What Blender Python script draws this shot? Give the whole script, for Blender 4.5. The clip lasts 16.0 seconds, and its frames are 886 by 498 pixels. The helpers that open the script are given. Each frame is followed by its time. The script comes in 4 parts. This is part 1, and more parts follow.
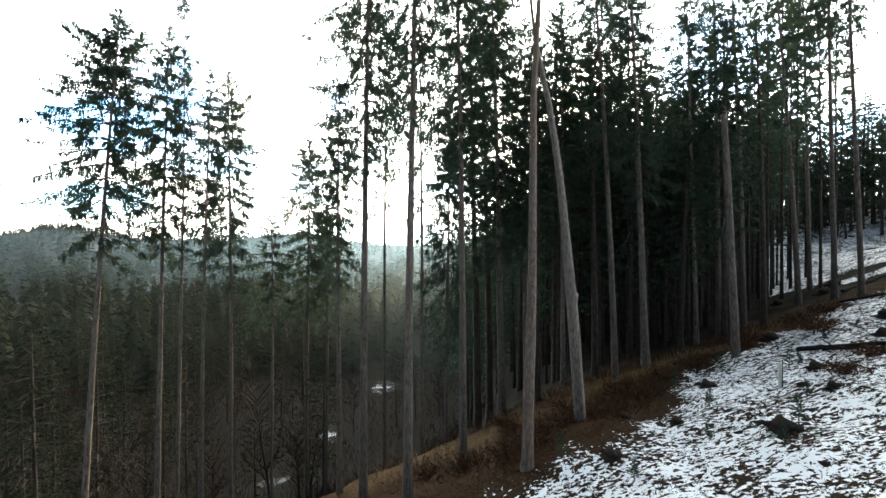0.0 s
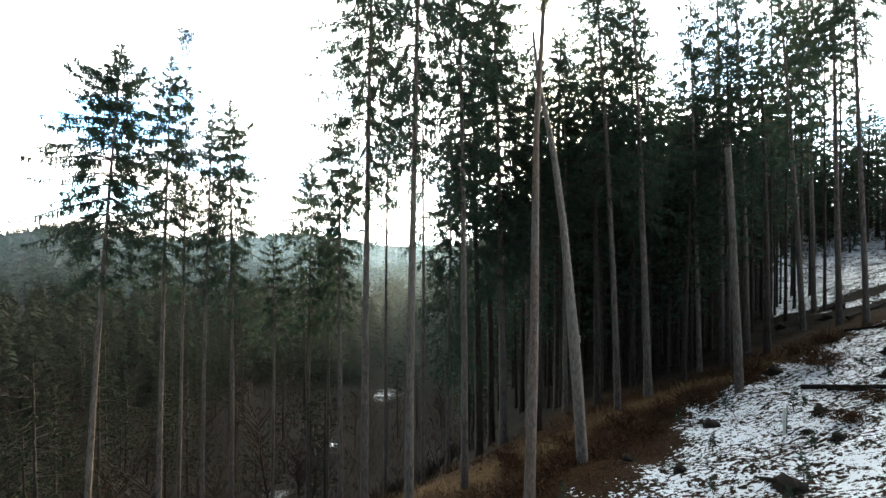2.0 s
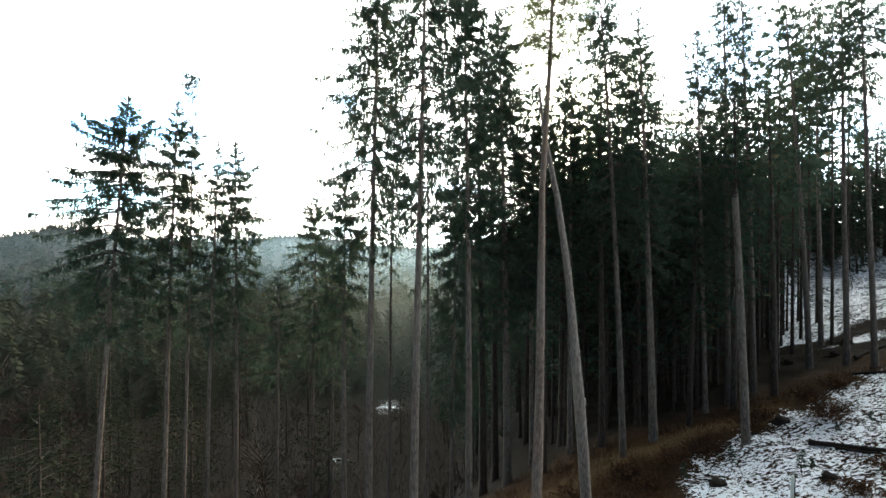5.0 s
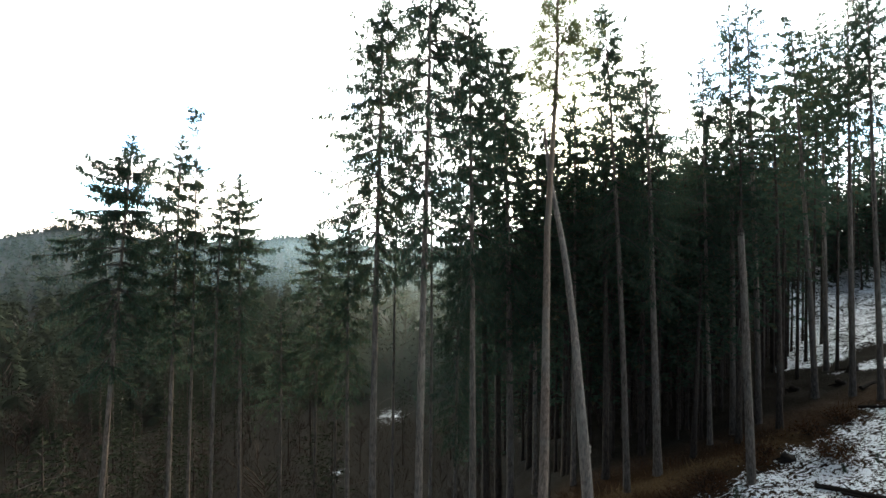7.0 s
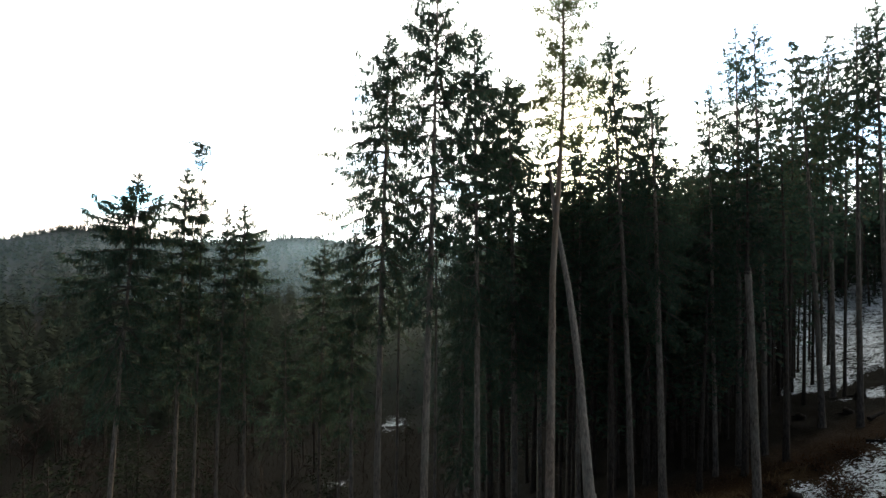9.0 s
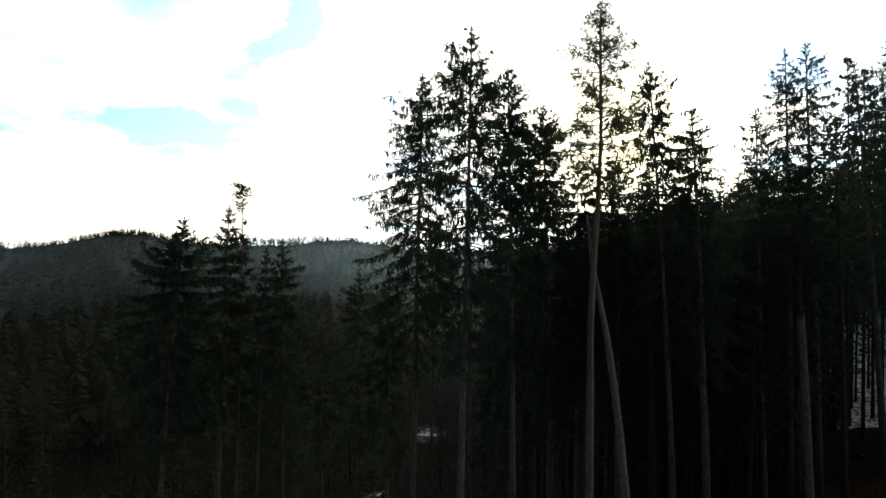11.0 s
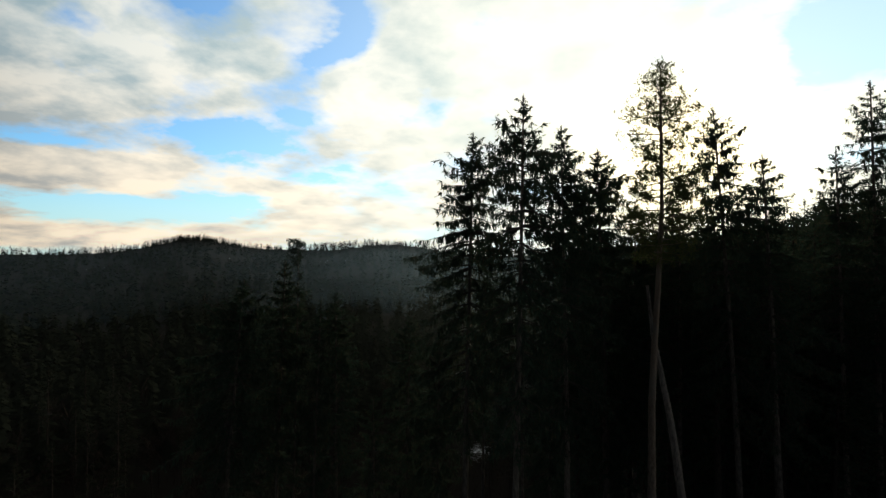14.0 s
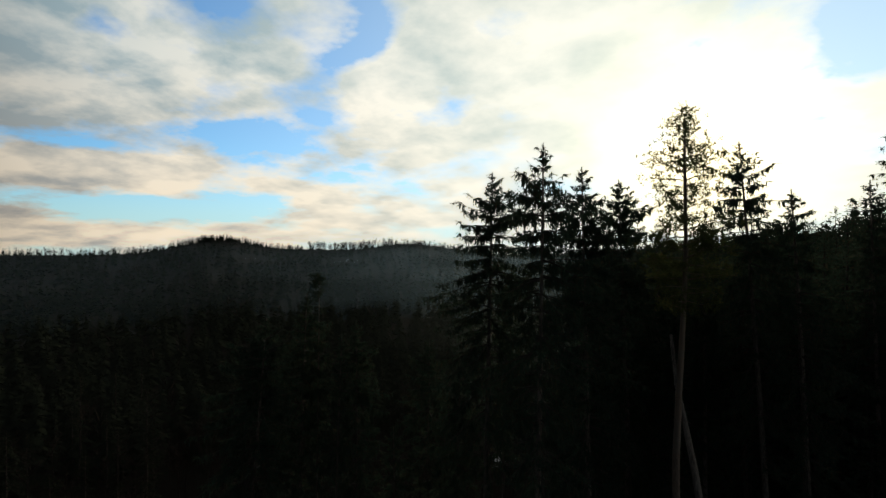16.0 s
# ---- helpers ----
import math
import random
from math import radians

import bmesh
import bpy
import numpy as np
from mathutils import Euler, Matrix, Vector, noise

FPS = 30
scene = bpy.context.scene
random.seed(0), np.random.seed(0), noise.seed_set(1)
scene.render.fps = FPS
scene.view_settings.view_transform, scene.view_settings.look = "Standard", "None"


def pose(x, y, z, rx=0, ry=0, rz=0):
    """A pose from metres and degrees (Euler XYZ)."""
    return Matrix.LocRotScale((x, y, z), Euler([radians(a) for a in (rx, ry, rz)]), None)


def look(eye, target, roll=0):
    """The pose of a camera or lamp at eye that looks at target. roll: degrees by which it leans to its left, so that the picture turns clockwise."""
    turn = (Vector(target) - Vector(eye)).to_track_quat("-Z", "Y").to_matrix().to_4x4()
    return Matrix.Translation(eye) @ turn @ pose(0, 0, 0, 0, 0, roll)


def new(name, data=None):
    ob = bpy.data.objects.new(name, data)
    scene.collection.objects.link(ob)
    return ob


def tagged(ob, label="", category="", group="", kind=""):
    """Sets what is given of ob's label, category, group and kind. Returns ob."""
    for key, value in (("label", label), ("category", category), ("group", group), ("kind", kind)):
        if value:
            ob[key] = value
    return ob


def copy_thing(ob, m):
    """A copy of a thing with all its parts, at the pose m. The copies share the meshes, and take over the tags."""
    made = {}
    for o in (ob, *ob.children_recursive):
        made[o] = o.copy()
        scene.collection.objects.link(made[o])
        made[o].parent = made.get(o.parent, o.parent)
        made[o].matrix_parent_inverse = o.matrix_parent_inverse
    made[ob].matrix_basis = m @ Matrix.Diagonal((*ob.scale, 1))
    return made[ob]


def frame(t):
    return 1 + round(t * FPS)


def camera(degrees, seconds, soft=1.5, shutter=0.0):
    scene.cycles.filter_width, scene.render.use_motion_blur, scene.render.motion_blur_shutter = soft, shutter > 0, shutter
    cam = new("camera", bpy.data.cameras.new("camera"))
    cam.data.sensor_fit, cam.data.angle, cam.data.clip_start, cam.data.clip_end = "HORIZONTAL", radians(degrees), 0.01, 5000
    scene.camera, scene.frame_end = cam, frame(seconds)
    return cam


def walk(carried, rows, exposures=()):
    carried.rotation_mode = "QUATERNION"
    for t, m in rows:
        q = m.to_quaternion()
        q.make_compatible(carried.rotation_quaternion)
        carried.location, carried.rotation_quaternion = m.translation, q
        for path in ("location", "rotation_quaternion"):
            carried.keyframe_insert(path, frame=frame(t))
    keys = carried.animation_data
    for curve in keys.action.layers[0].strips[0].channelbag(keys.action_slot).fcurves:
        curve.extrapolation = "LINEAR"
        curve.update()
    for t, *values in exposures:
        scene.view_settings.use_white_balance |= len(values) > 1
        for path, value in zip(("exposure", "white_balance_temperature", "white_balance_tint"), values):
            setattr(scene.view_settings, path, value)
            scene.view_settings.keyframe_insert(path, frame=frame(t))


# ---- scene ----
cam = camera(87.7, 16.0)
METRES, EYE, TILT, LEAN, TURN = 14.0, 10.0, 0.0, 0.0, 0.0
ROWS = [
    (0.0, 0.0, 0.0, 0.0, 0.0, 0.0, -0.0),
    (0.5, -0.0018, 0.0028, 0.026, 0.07, -0.01, -0.03),
    (1.0, 0.0, 0.005, 0.0561, 0.12, -0.0, 0.0),
    (1.5, 0.0016, 0.0067, 0.0825, 0.18, -0.01, -0.05),
    (2.0, 0.0006, 0.0069, 0.1138, 0.25, 0.01, -0.14),
    (2.5, 0.0007, 0.008, 0.1406, 0.29, -0.03, -0.14),
    (3.0, 0.0012, 0.0092, 0.1696, 0.37, 0.04, -0.19),
    (3.5, 0.0007, 0.009, 0.1953, 0.41, 0.07, -0.25),
    (4.0, -0.0004, 0.0094, 0.2233, 0.51, 0.05, -0.3),
    (6.5, -0.0117, 0.0141, 0.3696, 0.87, 0.13, -0.47),
    (7.0, -0.013, 0.0156, 0.4036, 0.93, 0.13, -0.54),
    (7.5, -0.0146, 0.0165, 0.4365, 1.0, 0.11, -0.59),
    (8.0, -0.0165, 0.0177, 0.4681, 1.05, 0.15, -0.64),
    (10.5, -0.0226, 0.0226, 0.6255, 3.85, 0.16, -0.61),
    (11.0, -0.0245, 0.0251, 0.6631, 5.46, 0.24, -0.53),
    (11.5, -0.0251, 0.0277, 0.6925, 7.04, 0.29, -0.5),
    (12.0, -0.0279, 0.0318, 0.7266, 8.67, 0.31, -0.38),
    (12.5, -0.0288, 0.0335, 0.7621, 9.91, 0.38, -0.45),
    (13.0, -0.0301, 0.0341, 0.7924, 10.5, 0.43, -0.42),
    (13.5, -0.0321, 0.0355, 0.8255, 11.0, 0.45, -0.43),
    (14.0, -0.0373, 0.038, 0.8576, 11.4, 0.49, -0.37),
    (14.5, -0.0354, 0.0384, 0.8917, 12.0, 0.5, -0.4),
    (15.0, -0.0382, 0.0367, 0.926, 12.47, 0.45, -0.35),
    (15.5, -0.0415, 0.0375, 0.9617, 12.97, 0.32, -0.28),
    (16.0, -0.0397, 0.037, 0.9967, 13.73, 0.24, -0.16),
]
# ---- exposure: the clip's camera stops down as more sky comes into view
EXPOSURES = [(0.0, 3.12, 6200, 7), (4.0, 3.12, 6200, 7), (8.0, 2.62, 6200, 7), (10.5, 1.1, 6250, 7), (12.0, 0.22, 6350, 7), (13.0, -0.13, 6400, 7), (14.5, -0.43, 6400, 6), (16.0, -0.58, 6400, 6)]
walk(cam, [(t, pose(0, 0, EYE, TILT, LEAN, TURN) @ pose(METRES * x, METRES * y, METRES * z, 90 + pitch, roll, yaw)) for t, x, y, z, yaw, pitch, roll in ROWS], EXPOSURES)

# ---- sky and sun ----
SUN_AZIMUTH, SUN_ELEVATION = 16.0, 10.0      # degrees to the right of +y, above the horizon
SUN_WAY = Vector((math.sin(radians(SUN_AZIMUTH)) * math.cos(radians(SUN_ELEVATION)),
                  math.cos(radians(SUN_AZIMUTH)) * math.cos(radians(SUN_ELEVATION)), math.sin(radians(SUN_ELEVATION))))


class Nodes:
    """A short way to write node trees."""

    def __init__(self, tree):
        self.tree = tree
        tree.nodes.clear()

    def add(self, kind, inputs=(), **settings):
        n = self.tree.nodes.new(kind)
        for key, value in settings.items():
            setattr(n, key, value)
        for key, value in dict(inputs).items():
            self.link(value, n.inputs[key])
        return n

    def link(self, value, socket):
        if isinstance(value, bpy.types.NodeSocket):
            self.tree.links.new(value, socket)
        else:
            socket.default_value = value

    def maths(self, op, a, b=0.0, c=0.0, clamp=False):
        n = self.add("ShaderNodeMath", operation=op, use_clamp=clamp)
        for i, v in enumerate((a, b, c)):
            self.link(v, n.inputs[i])
        return n.outputs[0]

    def vmath(self, op, a, b=(0, 0, 0)):
        n = self.add("ShaderNodeVectorMath", operation=op)
        self.link(a, n.inputs[0])
        self.link(b, n.inputs[1])
        return n.outputs["Value"] if op == "DOT_PRODUCT" else n.outputs[0]

    def noise(self, vector, scale, detail=4.0, rough=0.55, distortion=0.0):
        return self.add("ShaderNodeTexNoise", {"Vector": vector, "Scale": scale, "Detail": detail, "Roughness": rough, "Distortion": distortion}).outputs[0]

    def ramp(self, value, stops):
        n = self.add("ShaderNodeValToRGB", {"Fac": value})
        el = n.color_ramp.elements
        while len(el) < len(stops):
            el.new(0.5)
        for e, (p, c) in zip(el, stops):
            e.position = p
            e.color = (c, c, c, 1) if isinstance(c, (int, float)) else (*c, 1)
        return n.outputs[0]

    def mix(self, fac, a, b, blend="MIX"):
        n = self.add("ShaderNodeMix", data_type="RGBA", blend_type=blend)
        self.link(fac, n.inputs[0])
        self.link((*a, 1) if isinstance(a, tuple) and len(a) == 3 else a, n.inputs[6])
        self.link((*b, 1) if isinstance(b, tuple) and len(b) == 3 else b, n.inputs[7])
        return n.outputs[2]


# breaks in the cloud and heavier banks: azimuth, elevation, half widths in degrees, turn in degrees, amount
SKY_BLOBS = [
    (-24.5, 23.5, 3.0, 8.5, -45, -0.27), (-37.7, 13.0, 8.5, 1.6, 6, -0.25), (-54.0, 10.6, 6.0, 1.0, 0, -0.2), (-48.0, 4.4, 13.0, 1.5, 0, -0.27),
    (-13.1, 17.5, 3.5, 3.0, 0, -0.14), (-40.2, 26.0, 3.5, 2.2, 0, -0.24), (-50.3, 20.0, 1.8, 1.6, 0, -0.16), (30.0, 20.4, 5.0, 3.0, 0, -0.24),
    (-47.0, 18.5, 10.0, 4.5, 0, 0.14), (-49.0, 8.2, 11.0, 1.7, 0, 0.2), (-27.8, 5.4, 7.0, 2.0, -18, 0.22), (-15.6, 25.0, 4.0, 6.0, -45, 0.15),
    (-21.8, 15.3, 5.0, 2.6, -30, 0.14), (-2.3, 22.8, 8.0, 4.0, 0, 0.16), (5.0, 14.0, 22.0, 8.0, 0, 0.1), (-53.0, 1.6, 14.0, 1.0, 0, 0.2),
]


def build_world():
    world = bpy.data.worlds.new("sky")
    world.use_nodes = True
    scene.world = world
    n = Nodes(world.node_tree)
    sky = n.add("ShaderNodeTexSky", sky_type="NISHITA", sun_disc=False, sun_elevation=radians(SUN_ELEVATION), sun_rotation=radians(SUN_AZIMUTH),
                air_density=1.0, dust_density=0.3, ozone_density=4.0)
    way = n.add("ShaderNodeTexCoord").outputs["Generated"]
    xyz = n.add("ShaderNodeSeparateXYZ", {0: way})
    # clouds lie in a level sheet: the way divided by its height
    up = n.maths("ADD", n.maths("MAXIMUM", xyz.outputs[2], 0.0), 0.22)
    sheet = n.add("ShaderNodeCombineXYZ", {0: n.maths("DIVIDE", xyz.outputs[0], up), 1: n.maths("DIVIDE", xyz.outputs[1], up), 2: CLOUD_SEED}).outputs[0]
    big = n.noise(sheet, 0.9, 3.0, 0.5, 0.0)
    fine = n.noise(sheet, 2.9, 9.0, 0.58, 0.1)
    puff = n.noise(n.vmath("ADD", sheet, (0.05, 0.12, 0.4)), 2.9, 7.0, 0.56, 0.1)
    shape = n.maths("ADD", n.maths("MULTIPLY", big, 0.35), n.maths("MULTIPLY", fine, 0.65))
    azimuth = n.maths("MULTIPLY", n.maths("ARCTAN2", xyz.outputs[0], xyz.outputs[1]), 57.2958)
    elevation = n.maths("MULTIPLY", n.maths("ARCSINE", xyz.outputs[2]), 57.2958)
    warp = n.add("ShaderNodeTexNoise", {"Vector": sheet, "Scale": 1.6, "Detail": 5.0, "Roughness": 0.6})
    bend = n.add("ShaderNodeSeparateColor", {0: warp.outputs[1]})
    azimuth = n.maths("ADD", azimuth, n.maths("MULTIPLY", n.maths("SUBTRACT", bend.outputs[0], 0.5), 13.0))
    lift = n.maths("ADD", elevation, n.maths("MULTIPLY", n.maths("MULTIPLY", n.maths("SUBTRACT", bend.outputs[1], 0.5), 0.6), elevation))
    total = 0.0
    for az, el, half_az, half_el, turn, amount in SKY_BLOBS:
        c, q = math.cos(radians(turn)), math.sin(radians(turn))
        da, de = n.maths("SUBTRACT", azimuth, az), n.maths("SUBTRACT", lift, el)
        a = n.maths("DIVIDE", n.maths("ADD", n.maths("MULTIPLY", da, c), n.maths("MULTIPLY", de, q)), half_az)
        b = n.maths("DIVIDE", n.maths("SUBTRACT", n.maths("MULTIPLY", de, c), n.maths("MULTIPLY", da, q)), half_el)
        r = n.maths("ADD", n.maths("MULTIPLY", a, a), n.maths("MULTIPLY", b, b))
        total = n.maths("ADD", n.maths("MULTIPLY", n.maths("EXPONENT", n.maths("MULTIPLY", r, -1.0)), amount), total)
    toward = n.vmath("DOT_PRODUCT", way, tuple(SUN_WAY))
    near_sun = n.maths("MAXIMUM", toward, 0.0)
    cover = n.maths("ADD", n.maths("ADD", shape, total), 0.022)
    # the far half of the sky is dull
    front = n.add("ShaderNodeMapRange", {"Value": toward, "From Min": -0.1, "From Max": 0.5}, interpolation_type="SMOOTHSTEP").outputs[0]
    back = n.maths("ADD", n.maths("MULTIPLY", n.maths("SUBTRACT", 1.0, front), 0.12), n.add("ShaderNodeMapRange", {"Value": elevation, "From Min": 28.0, "From Max": 50.0, "To Min": 0.0, "To Max": 0.15}).outputs[0])
    alpha = n.ramp(n.maths("ADD", cover, back), [(0.42, 0.0), (0.48, 0.5), (0.565, 1.0)])
    thick = n.ramp(n.maths("ADD", n.maths("MULTIPLY", puff, 0.6), n.maths("MULTIPLY", shape, 0.4)), [(0.44, 0.0), (0.52, 0.45), (0.62, 1.0)])
    bank_a, bank_e = n.maths("DIVIDE", n.maths("ADD", azimuth, 53.0), 15.0), n.maths("DIVIDE", n.maths("SUBTRACT", lift, 20.0), 9.0)
    bank = n.maths("EXPONENT", n.maths("MULTIPLY", n.maths("ADD", n.maths("MULTIPLY", bank_a, bank_a), n.maths("MULTIPLY", bank_e, bank_e)), -1.0))
    thick = n.maths("ADD", thick, n.maths("MULTIPLY", bank, 0.5), clamp=True)
    glow = n.maths("POWER", near_sun, 3.6)
    halo = n.maths("MULTIPLY", n.maths("POWER", near_sun, 90.0), 0.7)
    rim = n.add("ShaderNodeMapRange", {"Value": elevation, "From Min": 3.0, "From Max": 20.0}).outputs[0]
    lit = n.mix(glow, n.mix(front, (0.046, 0.060, 0.080), n.mix(rim, (0.98, 0.80, 0.60), (1.02, 0.94, 0.83))), (1.2, 1.15, 1.0))
    shade = n.mix(glow, n.mix(front, (0.034, 0.046, 0.062), n.mix(rim, (0.46, 0.42, 0.38), (0.33, 0.43, 0.48))), (0.92, 0.95, 0.84))
    cloud = n.mix(thick, lit, shade)
    # cloud overhead, out of view, is dimmed to hold the ambient light down
    overhead_dim = n.add("ShaderNodeMapRange", {"Value": elevation, "From Min": 28.0, "From Max": 55.0, "To Min": 1.0, "To Max": 0.2}).outputs[0]
    cloud = n.mix(1.0, cloud, n.add("ShaderNodeCombineColor", {0: overhead_dim, 1: overhead_dim, 2: overhead_dim}).outputs[0], "MULTIPLY")
    cloud = n.mix(halo, cloud, (4.0, 3.4, 2.1))
    blue = n.mix(1.0, n.add("ShaderNodeVectorMath", {0: sky.outputs[0], "Scale": SKY_STRENGTH}, operation="SCALE").outputs[0], (0.92, 1.03, 1.05), "MULTIPLY")
    low = n.add("ShaderNodeMapRange", {"Value": elevation, "From Min": 1.0, "From Max": 9.0, "To Min": 0.75, "To Max": 0.0}).outputs[0]
    blue = n.mix(n.maths("MULTIPLY", low, front), blue, (0.50, 0.72, 0.80))
    blue = n.mix(n.maths("MULTIPLY", glow, 0.75), blue, (0.78, 0.92, 0.98))
    both = n.mix(alpha, blue, cloud)
    # the lit half of the sky is far brighter than the dull one
    power = n.maths("ADD", n.maths("MULTIPLY", front, 0.4), 1.0)
    out = n.add("ShaderNodeBackground", {"Color": both, "Strength": power})
    n.add("ShaderNodeOutputWorld", {"Surface": out.outputs[0]})


CLOUD_SEED, SKY_STRENGTH = 3.7, 0.23
build_world()
sun = new("sun", bpy.data.lights.new("sun", "SUN"))
sun.data.energy, sun.data.angle, sun.data.color = 1.2, radians(4), (1.0, 0.78, 0.52)
sun.matrix_world = look(SUN_WAY * 100, (0, 0, 0))


# ---- materials ----
def material(name):
    m = bpy.data.materials.new(name)
    m.use_nodes = True
    return m, Nodes(m.node_tree)


def finish(n, base, rough, bump=None, strength=0.4, distance=0.02, specular=0.12):
    bsdf = n.add("ShaderNodeBsdfPrincipled", {"Base Color": base, "Roughness": rough, "Specular IOR Level": specular})
    if bump is not None:
        b = n.add("ShaderNodeBump", {"Height": bump, "Strength": strength, "Distance": distance})
        n.link(b.outputs[0], bsdf.inputs["Normal"])
    n.add("ShaderNodeOutputMaterial", {"Surface": bsdf.outputs[0]})


def bark(name, dark, pale, upper=None, heights=(8.0, 16.0), lichen=(0.22, 0.24, 0.2)):
    m, n = material(name)
    place = n.add("ShaderNodeTexCoord").outputs["Object"]
    tall = n.add("ShaderNodeMapping", {"Vector": place, "Scale": (1, 1, 0.22)}).outputs[0]
    plates = n.noise(tall, 16.0, 5.0, 0.65)
    stain = n.noise(place, 0.9, 3.0, 0.5)
    tone = n.add("ShaderNodeObjectInfo").outputs["Random"]
    base = n.mix(n.ramp(plates, [(0.36, 0.0), (0.66, 1.0)]), dark, pale)
    if upper:
        z = n.add("ShaderNodeSeparateXYZ", {0: place}).outputs[2]
        rise = n.add("ShaderNodeMapRange", {"Value": z, "From Min": heights[0], "From Max": heights[1]}).outputs[0]
        base = n.mix(n.maths("MULTIPLY", rise, n.ramp(stain, [(0.3, 0.6), (0.6, 1.0)])), base, upper)
    base = n.mix(n.ramp(stain, [(0.5, 0.0), (0.72, 0.55)]), base, lichen)
    base = n.mix(n.maths("MULTIPLY", tone, 0.35), base, tuple(c * 0.6 for c in dark))
    finish(n, base, 0.92, plates, 0.7, 0.03, 0.15)
    return m


def needles(name, dark, light, tips=None, clear=0.45):
    m, n = material(name)
    place = n.add("ShaderNodeTexCoord").outputs["Object"]
    island = n.add("ShaderNodeNewGeometry").outputs["Random Per Island"]
    whole = n.add("ShaderNodeObjectInfo").outputs["Random"]
    patch = n.noise(place, 0.7, 2.0)
    base = n.mix(n.maths("ADD", n.maths("MULTIPLY", island, 0.6), n.maths("MULTIPLY", patch, 0.4)), dark, light)
    if tips:
        base = n.mix(n.ramp(island, [(0.86, 0.0), (0.93, 1.0)]), base, tips)
    base = n.mix(n.maths("MULTIPLY", whole, 0.4), base, tuple(c * 0.7 for c in dark))
    front = n.add("ShaderNodeBsdfDiffuse", {"Color": base})
    through_leaf = n.add("ShaderNodeBsdfTranslucent", {"Color": base})
    both = n.add("ShaderNodeMixShader", {0: clear, 1: front.outputs[0], 2: through_leaf.outputs[0]})
    n.add("ShaderNodeOutputMaterial", {"Surface": both.outputs[0]})
    return m


def ground_material():
    m, n = material("ground")
    place = n.add("ShaderNodeTexCoord").outputs["Object"]
    snow_line = n.add("ShaderNodeAttribute", attribute_name="snow").outputs["Fac"]
    grass_line = n.add("ShaderNodeAttribute", attribute_name="grass").outputs["Fac"]
    wood_shade = n.add("ShaderNodeAttribute", attribute_name="wood").outputs["Fac"]
    patches = n.noise(place, 0.55, 3.0, 0.5)
    clods = n.noise(n.add("ShaderNodeMapping", {"Vector": place, "Scale": (0.85, 1.3, 1.0), "Rotation": (0, 0, 0.2)}).outputs[0], 5.6, 4.0, 0.55, 0.1)
    litter = n.noise(place, 10.0, 5.0, 0.6, 0.15)
    grain = n.noise(place, 40.0, 4.0, 0.7)
    # snow lies in a broken cover: thin over clods and tufts
    depth = n.maths("ADD", n.maths("MULTIPLY", clods, 0.6), n.maths("MULTIPLY", litter, 0.4))
    depth = n.maths("ADD", n.maths("MULTIPLY", n.maths("SUBTRACT", depth, 0.5), 1.45), 0.5)
    depth = n.maths("ADD", depth, n.maths("MULTIPLY", n.maths("SUBTRACT", patches, 0.5), 0.32))
    depth = n.maths("ADD", depth, n.maths("MULTIPLY", n.maths("SUBTRACT", n.noise(place, 1.7, 2.0, 0.5), 0.5), 0.3))
    depth = n.maths("ADD", depth, n.maths("MULTIPLY", n.maths("SUBTRACT", snow_line, 0.5), 0.5))
    cover = n.ramp(depth, [(0.726, 0.0), (0.732, 1.0)])
    earth = n.mix(n.ramp(litter, [(0.3, 0.0), (0.7, 1.0)]), (0.016, 0.011, 0.008), (0.06, 0.04, 0.026))
    earth = n.mix(n.ramp(clods, [(0.5, 0.0), (0.75, 0.7)]), earth, (0.085, 0.065, 0.036))
    straw = n.mix(n.ramp(litter, [(0.25, 0.0), (0.75, 1.0)]), (0.015, 0.008, 0.0045), (0.06, 0.031, 0.014))
    base = n.mix(grass_line, earth, straw)
    pale = n.mix(n.ramp(litter, [(0.25, 0.0), (0.75, 1.0)]), (0.05, 0.029, 0.013), (0.17, 0.11, 0.052))
    base = n.mix(n.maths("MULTIPLY", n.add("ShaderNodeAttribute", attribute_name="straw").outputs["Fac"], 0.85), base, pale)
    # ground among trees: dark litter, with the trees' shade put into the colour
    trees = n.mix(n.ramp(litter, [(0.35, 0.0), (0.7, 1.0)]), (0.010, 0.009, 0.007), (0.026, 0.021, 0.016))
    base = n.mix(wood_shade, base, trees)
    white = n.mix(n.ramp(grain, [(0.3, 0.0), (0.7, 1.0)]), (0.84, 0.88, 0.93), (0.93, 0.95, 0.97))
    base = n.mix(cover, base, white)
    rough = n.mix(cover, (0.95, 0.95, 0.95), (0.6, 0.6, 0.6))
    height = n.maths("ADD", n.maths("MULTIPLY", clods, 1.0), n.maths("MULTIPLY", litter, 0.35))
    finish(n, base, rough, height, 0.8, 0.12, 0.03)
    return m


def plain(name, a, b, scale, rough=0.85, bump=0.4):
    m, n = material(name)
    place = n.add("ShaderNodeTexCoord").outputs["Object"]
    spots = n.noise(place, scale, 5.0, 0.65)
    island = n.add("ShaderNodeNewGeometry").outputs["Random Per Island"]
    fac = n.maths("ADD", n.maths("MULTIPLY", n.ramp(spots, [(0.3, 0.0), (0.7, 1.0)]), 0.6), n.maths("MULTIPLY", island, 0.4))
    finish(n, n.mix(fac, a, b), rough, spots, bump, 0.02)
    return m


